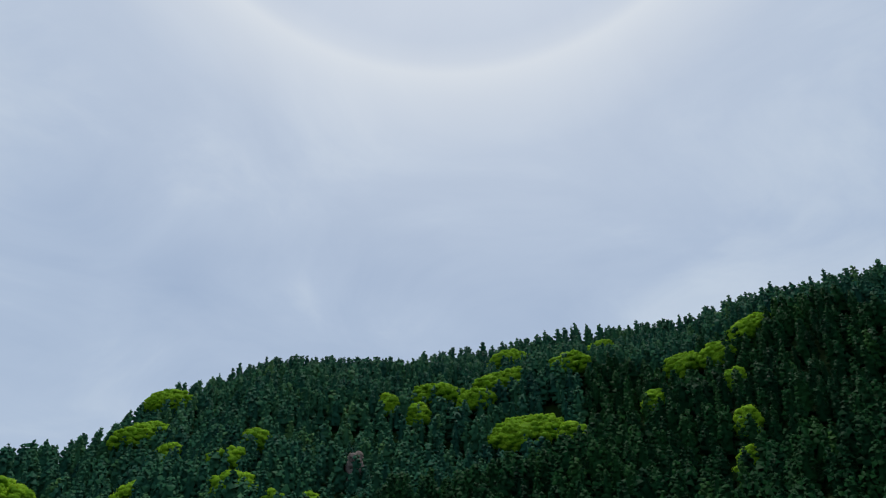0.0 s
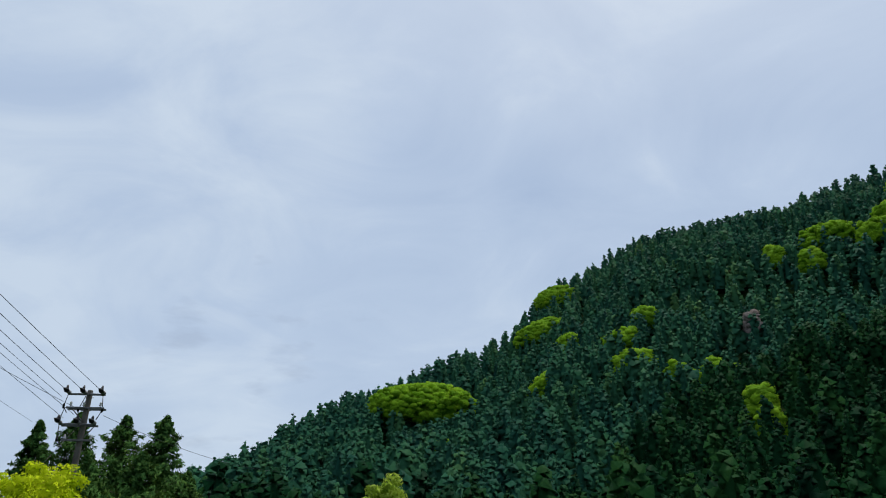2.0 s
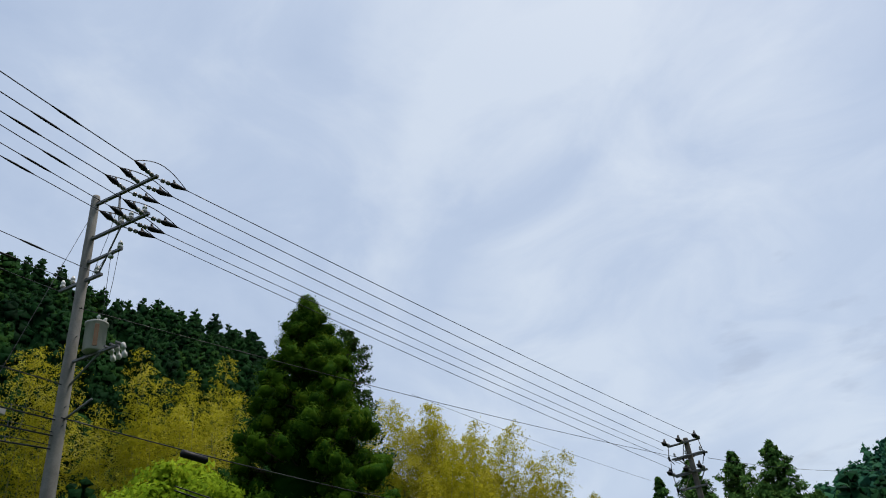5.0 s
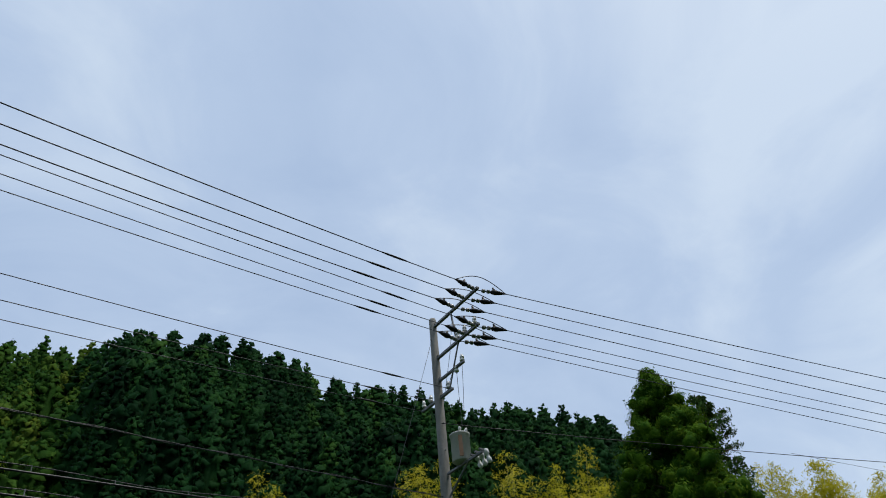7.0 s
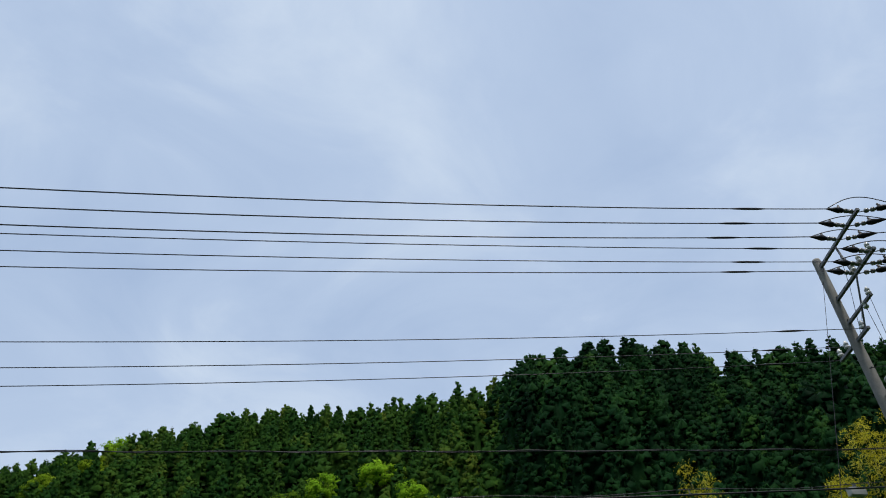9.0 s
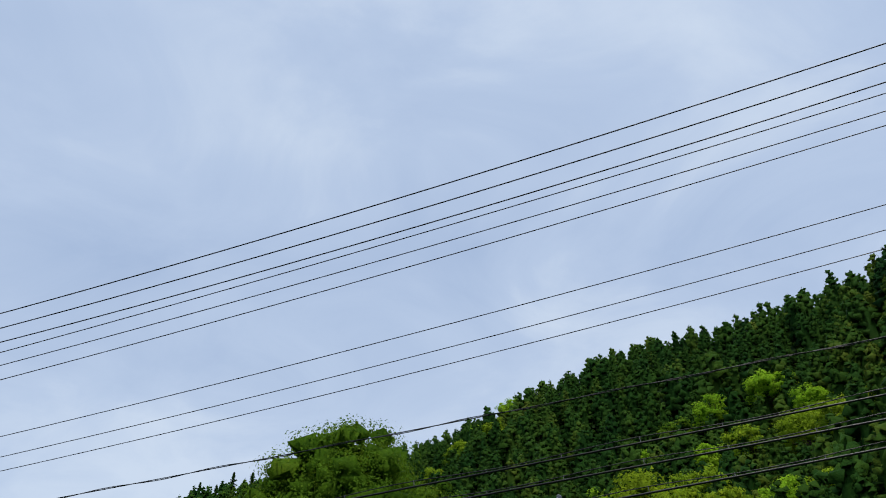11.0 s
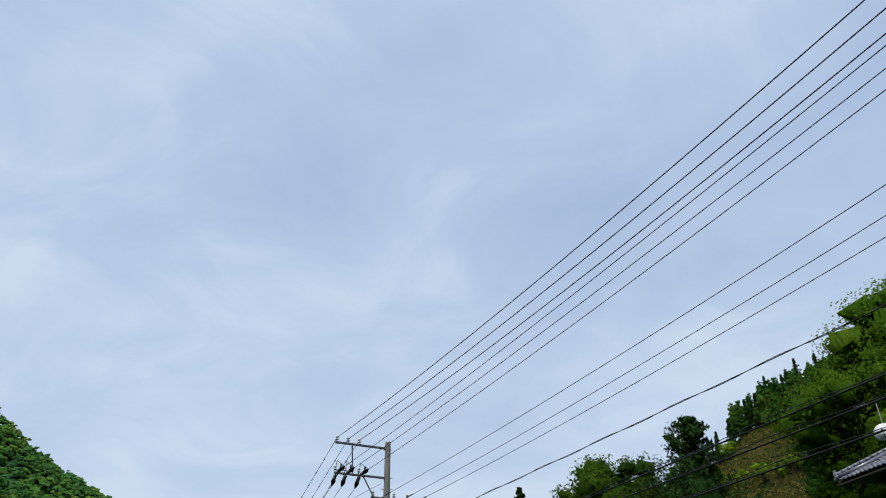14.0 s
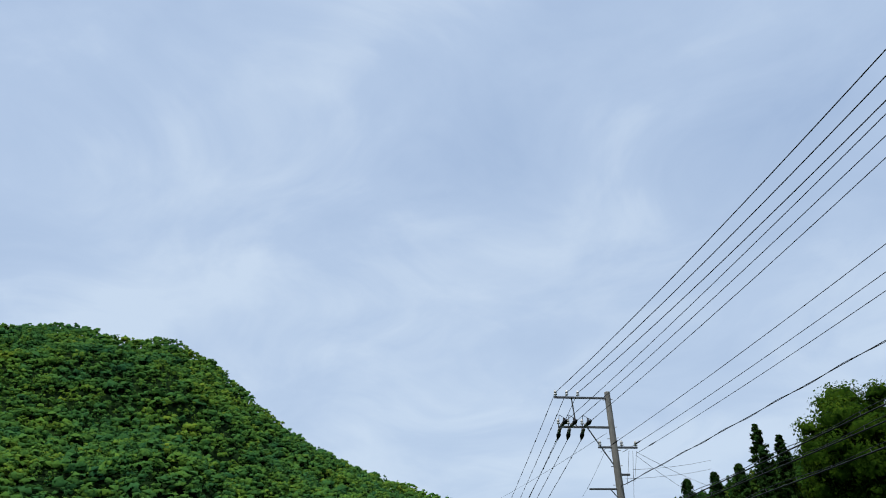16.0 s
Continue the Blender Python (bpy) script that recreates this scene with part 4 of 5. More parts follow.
def pole_shaft(parent, at, top, r0, r1, material=CONCRETE):
    s = Shape()
    s.lathe(at - np.array([0, 0, 0.3]), (0, 0, 1), [(0, r0), (0.3, r0), (top * 0.5, (r0 + r1) / 2), (top + 0.24, r1), (top + 0.29, r1 * 0.9), (top + 0.3, r1 * 0.5)], 18)
    part("shaft", s, material, parent, smooth=True)


def band(parent, at, z, r):
    s = Shape()
    s.lathe(np.array([at[0], at[1], z - 0.03]), (0, 0, 1), [(0, r), (0.0, r + 0.014), (0.06, r + 0.014), (0.06, r)], 16)
    ring = part("band", s, GALV, parent)
    for a in (0.6, 3.7):
        p = np.array([at[0] + math.cos(a) * (r - 0.02), at[1] + math.sin(a) * (r - 0.02), z])
        part("bolt", Shape().tube([p, p + np.array([math.cos(a), math.sin(a), 0]) * 0.11], 0.012, 6), GALV, ring)


def crossarm(parent, at, z, way, start, end, thick=0.075):
    """A square steel arm clamped to the pole; start and end along the arm from the pole's middle."""
    s = Shape()
    side = np.cross([0, 0, 1.0], way)
    c = np.array([at[0], at[1], z]) + way * (start + end) / 2 + side * 0.0
    s.box(c, (end - start, thick, thick), way, bevel=0.008)
    part("crossarm", s, GALV, parent)


def strut(parent, p, q, r=0.02):
    part("strut", Shape().tube([p, q], r, 8), GALV, parent)


def pin_insulator(parent, at):
    """White porcelain post on a steel pin."""
    ins = part("insulator", Shape().lathe(at, (0, 0, 1), [(0.05, 0.035), (0.06, 0.06), (0.10, 0.065), (0.11, 0.04), (0.14, 0.04), (0.15, 0.055), (0.19, 0.055), (0.21, 0.03), (0.24, 0.03)], 12), PORCELAIN, parent, smooth=True)
    part("pin", Shape().tube([at, at + np.array([0, 0, 0.06])], 0.015, 6), GALV, ins)


def strain_string(parent, at, way, size=1.0, drop=0.03):
    """Two porcelain discs, then a black clamp cover, along the pull of a wire. Returns the wire's end."""
    way = unit(np.asarray(way, float) + np.array([0, 0, -drop]))
    ins = part("strain_insulator", Shape().lathe(at, way, [(0.0, 0.012), (0.12, 0.012), (0.125, 0.035 * size), (0.15, 0.055 * size), (0.21, 0.05 * size), (0.22, 0.02), (0.26, 0.02), (0.265, 0.05 * size), (0.33, 0.055 * size), (0.35, 0.03), (0.38, 0.012)], 10), BACKLIT_PORCELAIN, parent, smooth=True)
    p = at + way * 0.36
    s = Shape().lathe(p, way, [(0, 0.03 * size), (0.04, 0.055 * size), (0.12, 0.07 * size), (0.24, 0.05 * size), (0.4, 0.02), (0.44, 0.012)], 8)
    up = p + way * 0.12
    s.lathe(up, unit(way * -0.3 + np.array([0, 0, 1.0])), [(0, 0.05 * size), (0.08 * size, 0.035 * size), (0.15 * size, 0.02 * size)], 8)
    part("clamp_cover", s, BLACK, ins, "black plastic clamp cover", smooth=True)
    return p + way * 0.42


def sagging(p, q, sag, n=40):
    t = np.linspace(0, 1, n)[:, None]
    w = np.asarray(p) + (np.asarray(q) - np.asarray(p)) * t
    w[:, 2] -= 4 * sag * (t * (1 - t))[:, 0]
    return w


def power_line(p, q, sag, r=0.011, label="thin black overhead power line", group="power lines", sleeves=(), name="power_line"):
    """A hanging wire; sleeves: shares of its length where a thicker black splice is fitted."""
    w = sagging(p, q, sag)
    ob = tagged(part(name, Shape().tube(w, r, 6), CABLE, smooth=True), label, "cable", group)
    for share, half in sleeves:
        t = np.clip(np.linspace(share - half, share + half, 5), 0, 1)
        pts = np.stack([np.interp(t, np.linspace(0, 1, len(w)), w[:, j]) for j in range(3)], -1)
        part("sleeve", Shape().tube(pts, np.array([r, r + 0.012, r + 0.014, r + 0.012, r]), 6), BLACK, ob, "black splice sleeve", smooth=True)
    return ob


def at_z(at, z):
    return np.array([at[0], at[1], z])


pole_a = thing("utility_pole", A_AT, "tall grey concrete utility pole with two crossarms and a transformer", "utility pole", "utility poles")
pole_shaft(pole_a, A_AT, A_TOP, 0.19, 0.098)
for z in (12.5, 11.5, 10.85, 10.35, 9.6, 8.9, 8.2, 7.3, 6.9):
    band(pole_a, A_AT, z, 0.19 - 0.092 * z / 12.4)
to_b, to_c = flat_way(A_AT, B_AT), flat_way(A_AT, C_AT)
A_ENDS, SPOTS = {}, ((2.03, 1.58, 1.12), (1.86, 1.43, 1.12))
for row, z in enumerate((12.46, 11.46)):
    crossarm(pole_a, A_AT, z, ARM_A, 0.06, 2.08 - 0.14 * row)
    for k, d in enumerate(SPOTS[row]):
        c = at_z(A_AT, z) + ARM_A * d
        lb = strain_string(pole_a, c - np.array([0, 0, 0.05]), to_b)
        lc = strain_string(pole_a, c - np.array([0, 0, 0.05]), to_c)
        A_ENDS[row, k] = (lb, lc)
        # jumper looping over the arm
        t = np.linspace(0, 1, 12)[:, None]
        loop = lb + (lc - lb) * t
        loop[:, 2] += 0.30 * np.sin(np.pi * t[:, 0]) * (1.0 if row == 0 and k == 0 else 0.55)
        part("jumper", Shape().tube(loop, 0.011, 6), CABLE, pole_a, "black looping jumper wire", smooth=True)
        if row == 1:
            pin_insulator(pole_a, c + np.array([0, 0, 0.04]) - ARM_A * 0.08)
crossarm(pole_a, A_AT, 10.80, ARM_A, 0.06, 1.18, 0.07)
pin_insulator(pole_a, at_z(A_AT, 10.78) + ARM_A * 1.12)
pin_insulator(pole_a, at_z(A_AT, 10.62) + ARM_A * 0.85)
crossarm(pole_a, A_AT, 10.33, ARM_A, -0.75, 0.62, 0.075)
strut(pole_a, at_z(A_AT, 12.44) + ARM_A * 0.85, at_z(A_AT, 11.5) + ARM_A * 0.98, 0.026)
strut(pole_a, at_z(A_AT, 11.44) + ARM_A * 1.05, at_z(A_AT, 10.36) + ARM_A * 0.5, 0.022)
for d in (-0.68, -0.35, 0.45):
    pin_insulator(pole_a, at_z(A_AT, 10.36) + ARM_A * d)
side = np.cross([0, 0, 1.0], ARM_A)
part("conduit", Shape().tube([at_z(A_AT, 0.2) - ARM_A * 0.24, at_z(A_AT, 6.5) - ARM_A * 0.2, at_z(A_AT, 9.6) - ARM_A * 0.165, at_z(A_AT, 10.0) - ARM_A * 0.13], 0.022, 8), GALV, pole_a, smooth=True)
for a, (d0, z0, d1, z1) in enumerate(((0.9, 12.3, 0.3, 10.4), (1.0, 11.3, 0.2, 10.2), (1.1, 10.75, 0.95, 9.3), (0.85, 10.6, 0.85, 9.2))):
    part("drop_wire", Shape().tube([at_z(A_AT, z0) + ARM_A * d0, at_z(A_AT, (z0 + z1) / 2) + ARM_A * (0.6 * d0 + 0.4 * d1), at_z(A_AT, z1) + ARM_A * d1], 0.006, 5), CABLE, pole_a)
can = part("transformer", Shape().lathe(at_z(A_AT, 8.38) + ARM_A * 0.72, (0, 0, 1), [(0, 0.2), (0.02, 0.225), (0.62, 0.225), (0.63, 0.245), (0.67, 0.245), (0.70, 0.19), (0.73, 0.06)], 20), GREY_PAINT, pole_a, "grey pole-mounted transformer can with rust streaks", smooth=True)
part("streak", Shape().box(at_z(A_AT, 8.70) + ARM_A * 0.72 - unit(at_z(A_AT, 0)) * 0.212, (0.09, 0.04, 0.52), np.cross([0, 0, 1.0], unit(at_z(A_AT, 0))), bevel=0.01), RUST, can, "rust streak")
for a in (0.3, 1.6, 2.9):
    part("bushing", Shape().lathe(at_z(A_AT, 9.06) + ARM_A * 0.72 + np.array([math.cos(a), math.sin(a), 0]) * 0.13, (math.cos(a) * 0.3, math.sin(a) * 0.3, 1), [(0, 0.04), (0.06, 0.03), (0.08, 0.045), (0.14, 0.02)], 8), PORCELAIN, can, smooth=True)
crossarm(pole_a, A_AT, 8.33, ARM_A, 0.08, 1.5, 0.06)
strut(pole_a, at_z(A_AT, 7.8) + ARM_A * 0.14, at_z(A_AT, 8.31) + ARM_A * 0.95, 0.025)
for d in (1.15, 1.32, 1.49):
    c = at_z(A_AT, 8.33) + ARM_A * d
    cut = part("cutout_switch", Shape().lathe(c + np.array([0, 0, 0.08]) + side * 0.08, unit(side * 0.4 + np.array([0, 0, -1.0])), [(0, 0.03), (0.02, 0.06), (0.12, 0.065), (0.14, 0.04), (0.2, 0.04), (0.22, 0.06), (0.3, 0.055), (0.33, 0.02)], 10), PORCELAIN, pole_a, "white porcelain cut-out switch", smooth=True)
    part("bracket", Shape().box(c + np.array([0, 0, 0.05]), (0.04, 0.16, 0.04), ARM_A), GALV, cut)
part("lamp_arm", Shape().tube([at_z(A_AT, 7.0), at_z(A_AT, 7.3) + ARM_A * 0.9], 0.025, 8), GALV, pole_a, smooth=True)

pole_b = thing("utility_pole", B_AT, "concrete utility pole with two one-sided crossarms against the sky", "utility pole", "utility poles")
pole_shaft(pole_b, B_AT, B_TOP, 0.18, 0.105)
for z in (9.0, 7.95, 7.55, 7.1, 6.55, 5.9, 5.2):
    band(pole_b, B_AT, z, 0.18 - 0.075 * z / 9.0)
F_AT = polar(226.2, 75)
to_f, b_to_a = flat_way(B_AT, F_AT), flat_way(B_AT, A_AT)
B_ENDS = {}
crossarm(pole_b, B_AT, 9.05, ARM_B, 0.05, 2.12)
for k, d in enumerate((2.06, 1.62, 1.18)):
    c = at_z(B_AT, 9.08) + ARM_B * d
    pin_insulator(pole_b, c)
    B_ENDS[0, k] = (c + np.array([0, 0, 0.15]),) * 2
crossarm(pole_b, B_AT, 7.95, ARM_B, 0.05, 2.05)
for k, d in enumerate((2.0, 1.62, 1.08)):
    c = at_z(B_AT, 7.97) + ARM_B * d
    B_ENDS[1, k] = (strain_string(pole_b, c, b_to_a, 1.25, drop=-0.05), strain_string(pole_b, c, to_f, 1.25, drop=0.5))
    pin_insulator(pole_b, c + np.array([0, 0, 0.03]) + ARM_B * 0.06)
    part("jumper", Shape().tube([B_ENDS[1, k][0], c + np.array([0, 0, 0.42]), B_ENDS[1, k][1]], 0.012, 6), CABLE, pole_b, "black looping jumper wire")
strut(pole_b, at_z(B_AT, 9.03) + ARM_B * 1.45, at_z(B_AT, 7.98) + ARM_B * 1.38, 0.026)
strut(pole_b, at_z(B_AT, 7.92) + ARM_B * 0.95, at_z(B_AT, 6.6) + ARM_B * 0.12, 0.024)
crossarm(pole_b, B_AT, 7.22, ARM_B, -0.9, 0.62, 0.07)
for d in (-0.85, -0.3, 0.55):
    pin_insulator(pole_b, at_z(B_AT, 7.23) + ARM_B * d)
crossarm(pole_b, B_AT, 5.75, ARM_B, 0.08, 1.15, 0.06)
strut(pole_b, at_z(B_AT, 5.45) + ARM_B * 0.12, at_z(B_AT, 5.73) + ARM_B * 0.35, 0.02)
crossarm(pole_b, B_AT, 6.25, -ARM_B, 0.06, 0.45, 0.07)
for d, z0, z1 in ((0.55, 7.1, 5.9), (0.7, 7.1, 5.2), (0.85, 7.1, 6.0)):
    part("drop_wire", Shape().tube([at_z(B_AT, z0) - ARM_B * d, at_z(B_AT, (z0 + z1) / 2) - ARM_B * (d - 0.12), at_z(B_AT, z1) - ARM_B * (d - 0.25)], 0.006, 5), CABLE, pole_b)

pole_c = thing("utility_pole", C_AT, "weathered utility pole with three crossarms in front of conifers", "utility pole", "utility poles")
OLD_POLE = surface("weathered_pole", ((0.08, 0.072, 0.062), (0.13, 0.118, 0.102), (0.19, 0.172, 0.15)), 0.9, scale=2.0, bump=0.3)
pole_shaft(pole_c, C_AT, C_TOP, 0.18, 0.12, OLD_POLE)
for z in (10.0, 9.4, 8.9, 8.3, 7.6, 6.9):
    band(pole_c, C_AT, z, 0.18 - 0.06 * z / 10.0)
c_to_a = flat_way(C_AT, A_AT)
c_side = np.cross([0, 0, 1.0], ARM_C)
C_ENDS = {}
for row, (z, lo, hi) in enumerate(((10.12, -0.75, 0.9), (9.5, -0.8, 0.85), (8.75, -0.6, 1.0), (8.05, -0.5, 0.75))):
    for side_way in ((-1, 1) if row in (1, 2) else (1,)):
        crossarm(pole_c, C_AT + c_side * 0.15 * side_way, z, ARM_C, lo, hi, 0.085)
    for k, d in enumerate((hi - 0.06, 0.12, lo + 0.06)):
        if row in (0, 2):
            C_ENDS[row, k] = strain_string(pole_c, at_z(C_AT, z + 0.05) + ARM_C * d, c_to_a, 1.7, drop=-0.1)
        if row == 1:
            pin_insulator(pole_c, at_z(C_AT, z + 0.04) + ARM_C * d * 0.85 + c_side * 0.15)
        if row == 3 and k != 1:
            pin_insulator(pole_c, at_z(C_AT, z + 0.04) + ARM_C * d)
strut(pole_c, at_z(C_AT, 9.46) + ARM_C * 0.6, at_z(C_AT, 8.95) + ARM_C * 0.12, 0.025)
strut(pole_c, at_z(C_AT, 8.72) - ARM_C * 0.5, at_z(C_AT, 8.2) - ARM_C * 0.14, 0.025)
for k, (d0, z0, d1, z1) in enumerate(((0.95, 10.1, 0.85, 9.3), (0.98, 9.5, 0.9, 8.7), (1.05, 8.75, 0.7, 7.7), (0.15, 10.1, 0.3, 9.0), (-0.6, 10.1, -0.5, 9.0))):
    p, q = at_z(C_AT, z0) + ARM_C * d0, at_z(C_AT, z1) + ARM_C * d1
    m = (p + q) / 2 + ARM_C * 0.14 * (1 if d0 > 0 else -1) - np.array([0, 0, 0.1])
    part("jumper", Shape().tube([p, m, q], 0.02, 6), CABLE, pole_c, "black hanging jumper wire", smooth=True)
    part("sleeve", Shape().lathe(m - np.array([0, 0, 0.12]), (0, 0, 1), [(0, 0.02), (0.04, 0.05), (0.2, 0.05), (0.24, 0.02)], 8), BLACK, pole_c, smooth=True)
power_line(at_z(C_AT, 9.0), aim(60.4, 6.0, 33), 0.0, 0.009, "thin steel guy wire", "guy wires", name="guy_wire")
power_line(at_z(C_AT, 8.2), aim(59.6, 5.2, 34), 0.0, 0.009, "thin steel guy wire", "guy wires", name="guy_wire")

pole_d = thing("service_pole", D_AT, "low weathered service pole among green shrubs", "utility pole", "utility poles")
part("shaft", Shape().tube([D_AT - np.array([0, 0, 0.3]), at_z(D_AT, 4.75)], [0.1, 0.07], 10), CONCRETE, pole_d, smooth=True)
part("crossarm", Shape().box(at_z(D_AT, 4.3), (0.7, 0.06, 0.06), flat_way(D_AT, (0, 0)) @ np.array([[0, 1, 0], [-1, 0, 0], [0, 0, 1.0]])), GALV, pole_d)
lamp_at = polar(34.55, 28)
pole_e = thing("lamp_pole", lamp_at, "thin grey steel pole in front of a pale-leaved tree", "pole")
part("shaft", Shape().lathe(lamp_at - np.array([0, 0, 0.2]), (0, 0, 1), [(0, 0.075), (2.6, 0.07), (2.6, 0.06), (4.6, 0.055), (4.62, 0.03)], 10), CONCRETE, pole_e, smooth=True)
part("bracket", Shape().tube([at_z(lamp_at, 4.0), at_z(lamp_at, 4.05) + np.array([0.25, 0.05, 0.1])], 0.02, 6), GALV, pole_e)
pole_f = copy_thing(pole_d, Matrix.Translation(Vector(grown(F_AT))))
tagged(pole_f, "distant utility pole beyond the bend of the road", "utility pole")

# wires between the poles
for row in (0, 1):
    for k in range(3):
        power_line(A_ENDS[row, k][0], B_ENDS[row, k][0], (0.68, 0.42)[row], 0.012 if row == 0 else 0.009, "thick black overhead power line" if row == 0 else "thin black overhead power line",
                   "lines between two poles", ((0.055 + 0.004 * k, 0.012),))
        power_line(A_ENDS[row, k][1], C_ENDS[0, 2 - k] if row == 0 else aim(*((58.8, 12.7), (57.8, 11.6), (58.4, 11.3))[k], 36.6), 0.11, 0.011 if row == 0 else 0.009, group="lines up the valley")
        power_line(B_ENDS[row, k][1], polar(226.5 - 0.5 * k - 0.4 * row, 75, 6.0 - 0.5 * row), 0.3, 0.011, group="lines beyond the bend", sleeves=tuple((0.05 + 0.035 * j, 0.0022) for j in range(12)))
for k, (da, db, za, zb) in enumerate(((0.45, 0.55, 10.41, 7.05), (-0.35, -0.3, 10.46, 7.05), (-0.68, -0.85, 10.3, 7.02))):
    power_line(at_z(A_AT, za) + ARM_A * da, at_z(B_AT, zb) + ARM_B * db, 0.5, 0.008, group="low-voltage lines", sleeves=((0.05, 0.01), (0.965, 0.008)))
w = sagging(at_z(A_AT, 7.81), at_z(B_AT, 5.82), 0.14, 160)
twist = tagged(part("twisted_cable", Shape().tube(w, 0.009, 6), CABLE, smooth=True), "black twisted pair of overhead cables", "cable")
t = np.linspace(0, 1, 160) * 95
part("strand", Shape().tube(w + np.stack([0 * t, 0.022 * np.cos(t), 0.022 * np.sin(t)], -1), 0.007, 6), CABLE, twist, smooth=True)
for k, (za, zb, sag) in enumerate(((7.05, 4.5, 0.15), (6.72, 4.35, 0.25), (6.45, 4.0, 0.4))):
    w = sagging(at_z(A_AT, za), at_z(B_AT, zb), sag, 120)
    ob = tagged(part("telephone_cable", Shape().tube(w, 0.018, 8), CABLE, smooth=True), "thick black telephone cable slung under a steel messenger wire", "cable", "telephone cables")
    up = w.copy()
    up[:, 2] += 0.07 + 0.03 * np.sin(np.linspace(0, 60, 120))
    part("messenger", Shape().tube(up, 0.008, 6), CABLE, ob, "thin steel messenger wire", smooth=True)
    for j in range(4, 118, 4):
        part("hanger", Shape().box((w[j] + up[j]) / 2, (0.012, 0.012, abs(up[j, 2] - w[j, 2]) + 0.03), unit(w[j + 1 if j < 119 else j] - w[j - 1])), GALV, ob)
power_line(aim(95.2, 13.5, 14), at_z(D_AT, 4.35), 0.1, 0.014, "thick black service cable near the cedar", "service cables")
power_line(aim(95.2, 13.78, 14), at_z(D_AT, 4.42), 0.07, 0.012, "thick black service cable near the cedar", "service cables")
power_line(aim(95.0, 12.7, 14), at_z(D_AT, 4.2), 0.1, 0.014, "thick black service cable near the cedar", "service cables")
power_line(aim(95.0, 12.98, 14), at_z(D_AT, 4.27), 0.07, 0.012, "thick black service cable near the cedar", "service cables")
power_line(aim(103.3, 18.3, 16.5), aim(64.5, 8.0, 40), 0.4, 0.014, "black service cable crossing in front of the cedar", "service cables")
power_line(aim(103.3, 25.8, 16.5), aim(57.0, 11.75, 36.8), 0.2, 0.009, "thin black overhead line", "service cables")
closure_at = aim(94.0, 15.9, 17.5)
cl = tagged(part("splice_closure", Shape().lathe(closure_at - to_c * 0.34, to_c + np.array([0, 0, -0.16]), [(0, 0.03), (0.03, 0.085), (0.64, 0.085), (0.68, 0.03)], 12), BLACK, smooth=True),
            "black cylindrical splice closure hanging on a telephone cable", "splice closure")
power_line(at_z(A_AT, 12.3), grown(polar(116, 13.0)), 0.0, 0.006, "thin steel guy wire", "guy wires", name="guy_wire")
power_line(at_z(C_AT, 9.2) - ARM_C * 0.8, aim(43.0, 8.6, 60), 0.5, 0.010, "thin black overhead line", "service cables")


# service lines leaving the poles
for (a0, e0, r0), (a1, e1, r1) in (((214.1, 10.9, 27.6), (209.3, 8.1, 42)), ((214.6, 9.7, 27.8), (209.0, 9.9, 42)), ((215.2, 9.1, 27.9), (209.1, 9.3, 42)),
                                   ((216.1, 12.4, 28.0), (224.4, 8.3, 60)), ((216.4, 11.1, 28.0), (218.4, 8.1, 44)), ((214.2, 10.7, 27.6), (210.2, 7.4, 40))):
    power_line(aim(a0, e0, r0), aim(a1, e1, r1), 0.08, 0.007, "thin service line leaving a utility pole", "service lines")
power_line(aim(77.3, 19.4, 27), aim(60.2, 10.85, 38), 0.1, 0.006, "faint thin overhead line in front of bamboo", "service lines")
power_line(aim(77.2, 11.8, 22), aim(62.2, 7.7, 36), 0.12, 0.013, "black service cable in front of bamboo", "service cables")
power_line(aim(70.0, 9.9, 26), aim(62.0, 8.4, 36), 0.05, 0.010, "black service cable in front of bamboo", "service cables")
box_at = aim(107.4, 18.6, 16.2)
junction = tagged(part("junction_box", Shape().box(box_at, (0.34, 0.14, 0.16), flat_way(A_AT, B_AT), bevel=0.015), GREY_PAINT), "small grey junction box hanging on a cable", "junction box")
part("clip", Shape().box(box_at + np.array([0, 0, 0.11]), (0.05, 0.05, 0.10), flat_way(A_AT, B_AT)), GALV, junction)

# ---- the tiled house ----
TILE = surface("roof_tile_clay", ((0.085, 0.098, 0.130), (0.15, 0.165, 0.205), (0.23, 0.25, 0.29)), 0.30, scale=1.5, grain=25, bump=0.15, spec=0.5)
DARK_WOOD = surface("dark_timber", ((0.018, 0.012, 0.009), (0.035, 0.023, 0.016), (0.06, 0.038, 0.026)), 0.75, scale=3, grain=30, bump=0.3)
BROWN_WOOD = surface("brown_timber", ((0.03, 0.017, 0.012), (0.055, 0.03, 0.02)), 0.7, scale=3, grain=30, bump=0.3)
WHITE_PAINT = surface("white_metal", ((0.66, 0.67, 0.68), (0.78, 0.78, 0.78)), 0.45, scale=4, bump=0.05)

UPRIGHT = np.array([0, 0, 1.0])
APEX = polar(159.2, 30.2, 10.8)
ALONG = unit(polar(176.15, 37.96) - polar(159.2, 30.2))
FRONT = unit(np.cross(ALONG, UPRIGHT))
FRONT = FRONT if FRONT[0] > 0 else -FRONT
PITCH, DEPTH, LONG = radians(24.3), 5.3, 12.6
NEAR, FAR, BREAK = -0.95, 12.9, 3.2          # ends of the gables along the ridge; where the hips of the skirt begin
NEAR_EAVE, FAR_EAVE = -1.12, 13.85
DOWN = FRONT * math.cos(PITCH) - UPRIGHT * math.sin(PITCH)
DOWN_BACK = -FRONT * math.cos(PITCH) - UPRIGHT * math.sin(PITCH)
SLOPE = DEPTH / math.cos(PITCH)
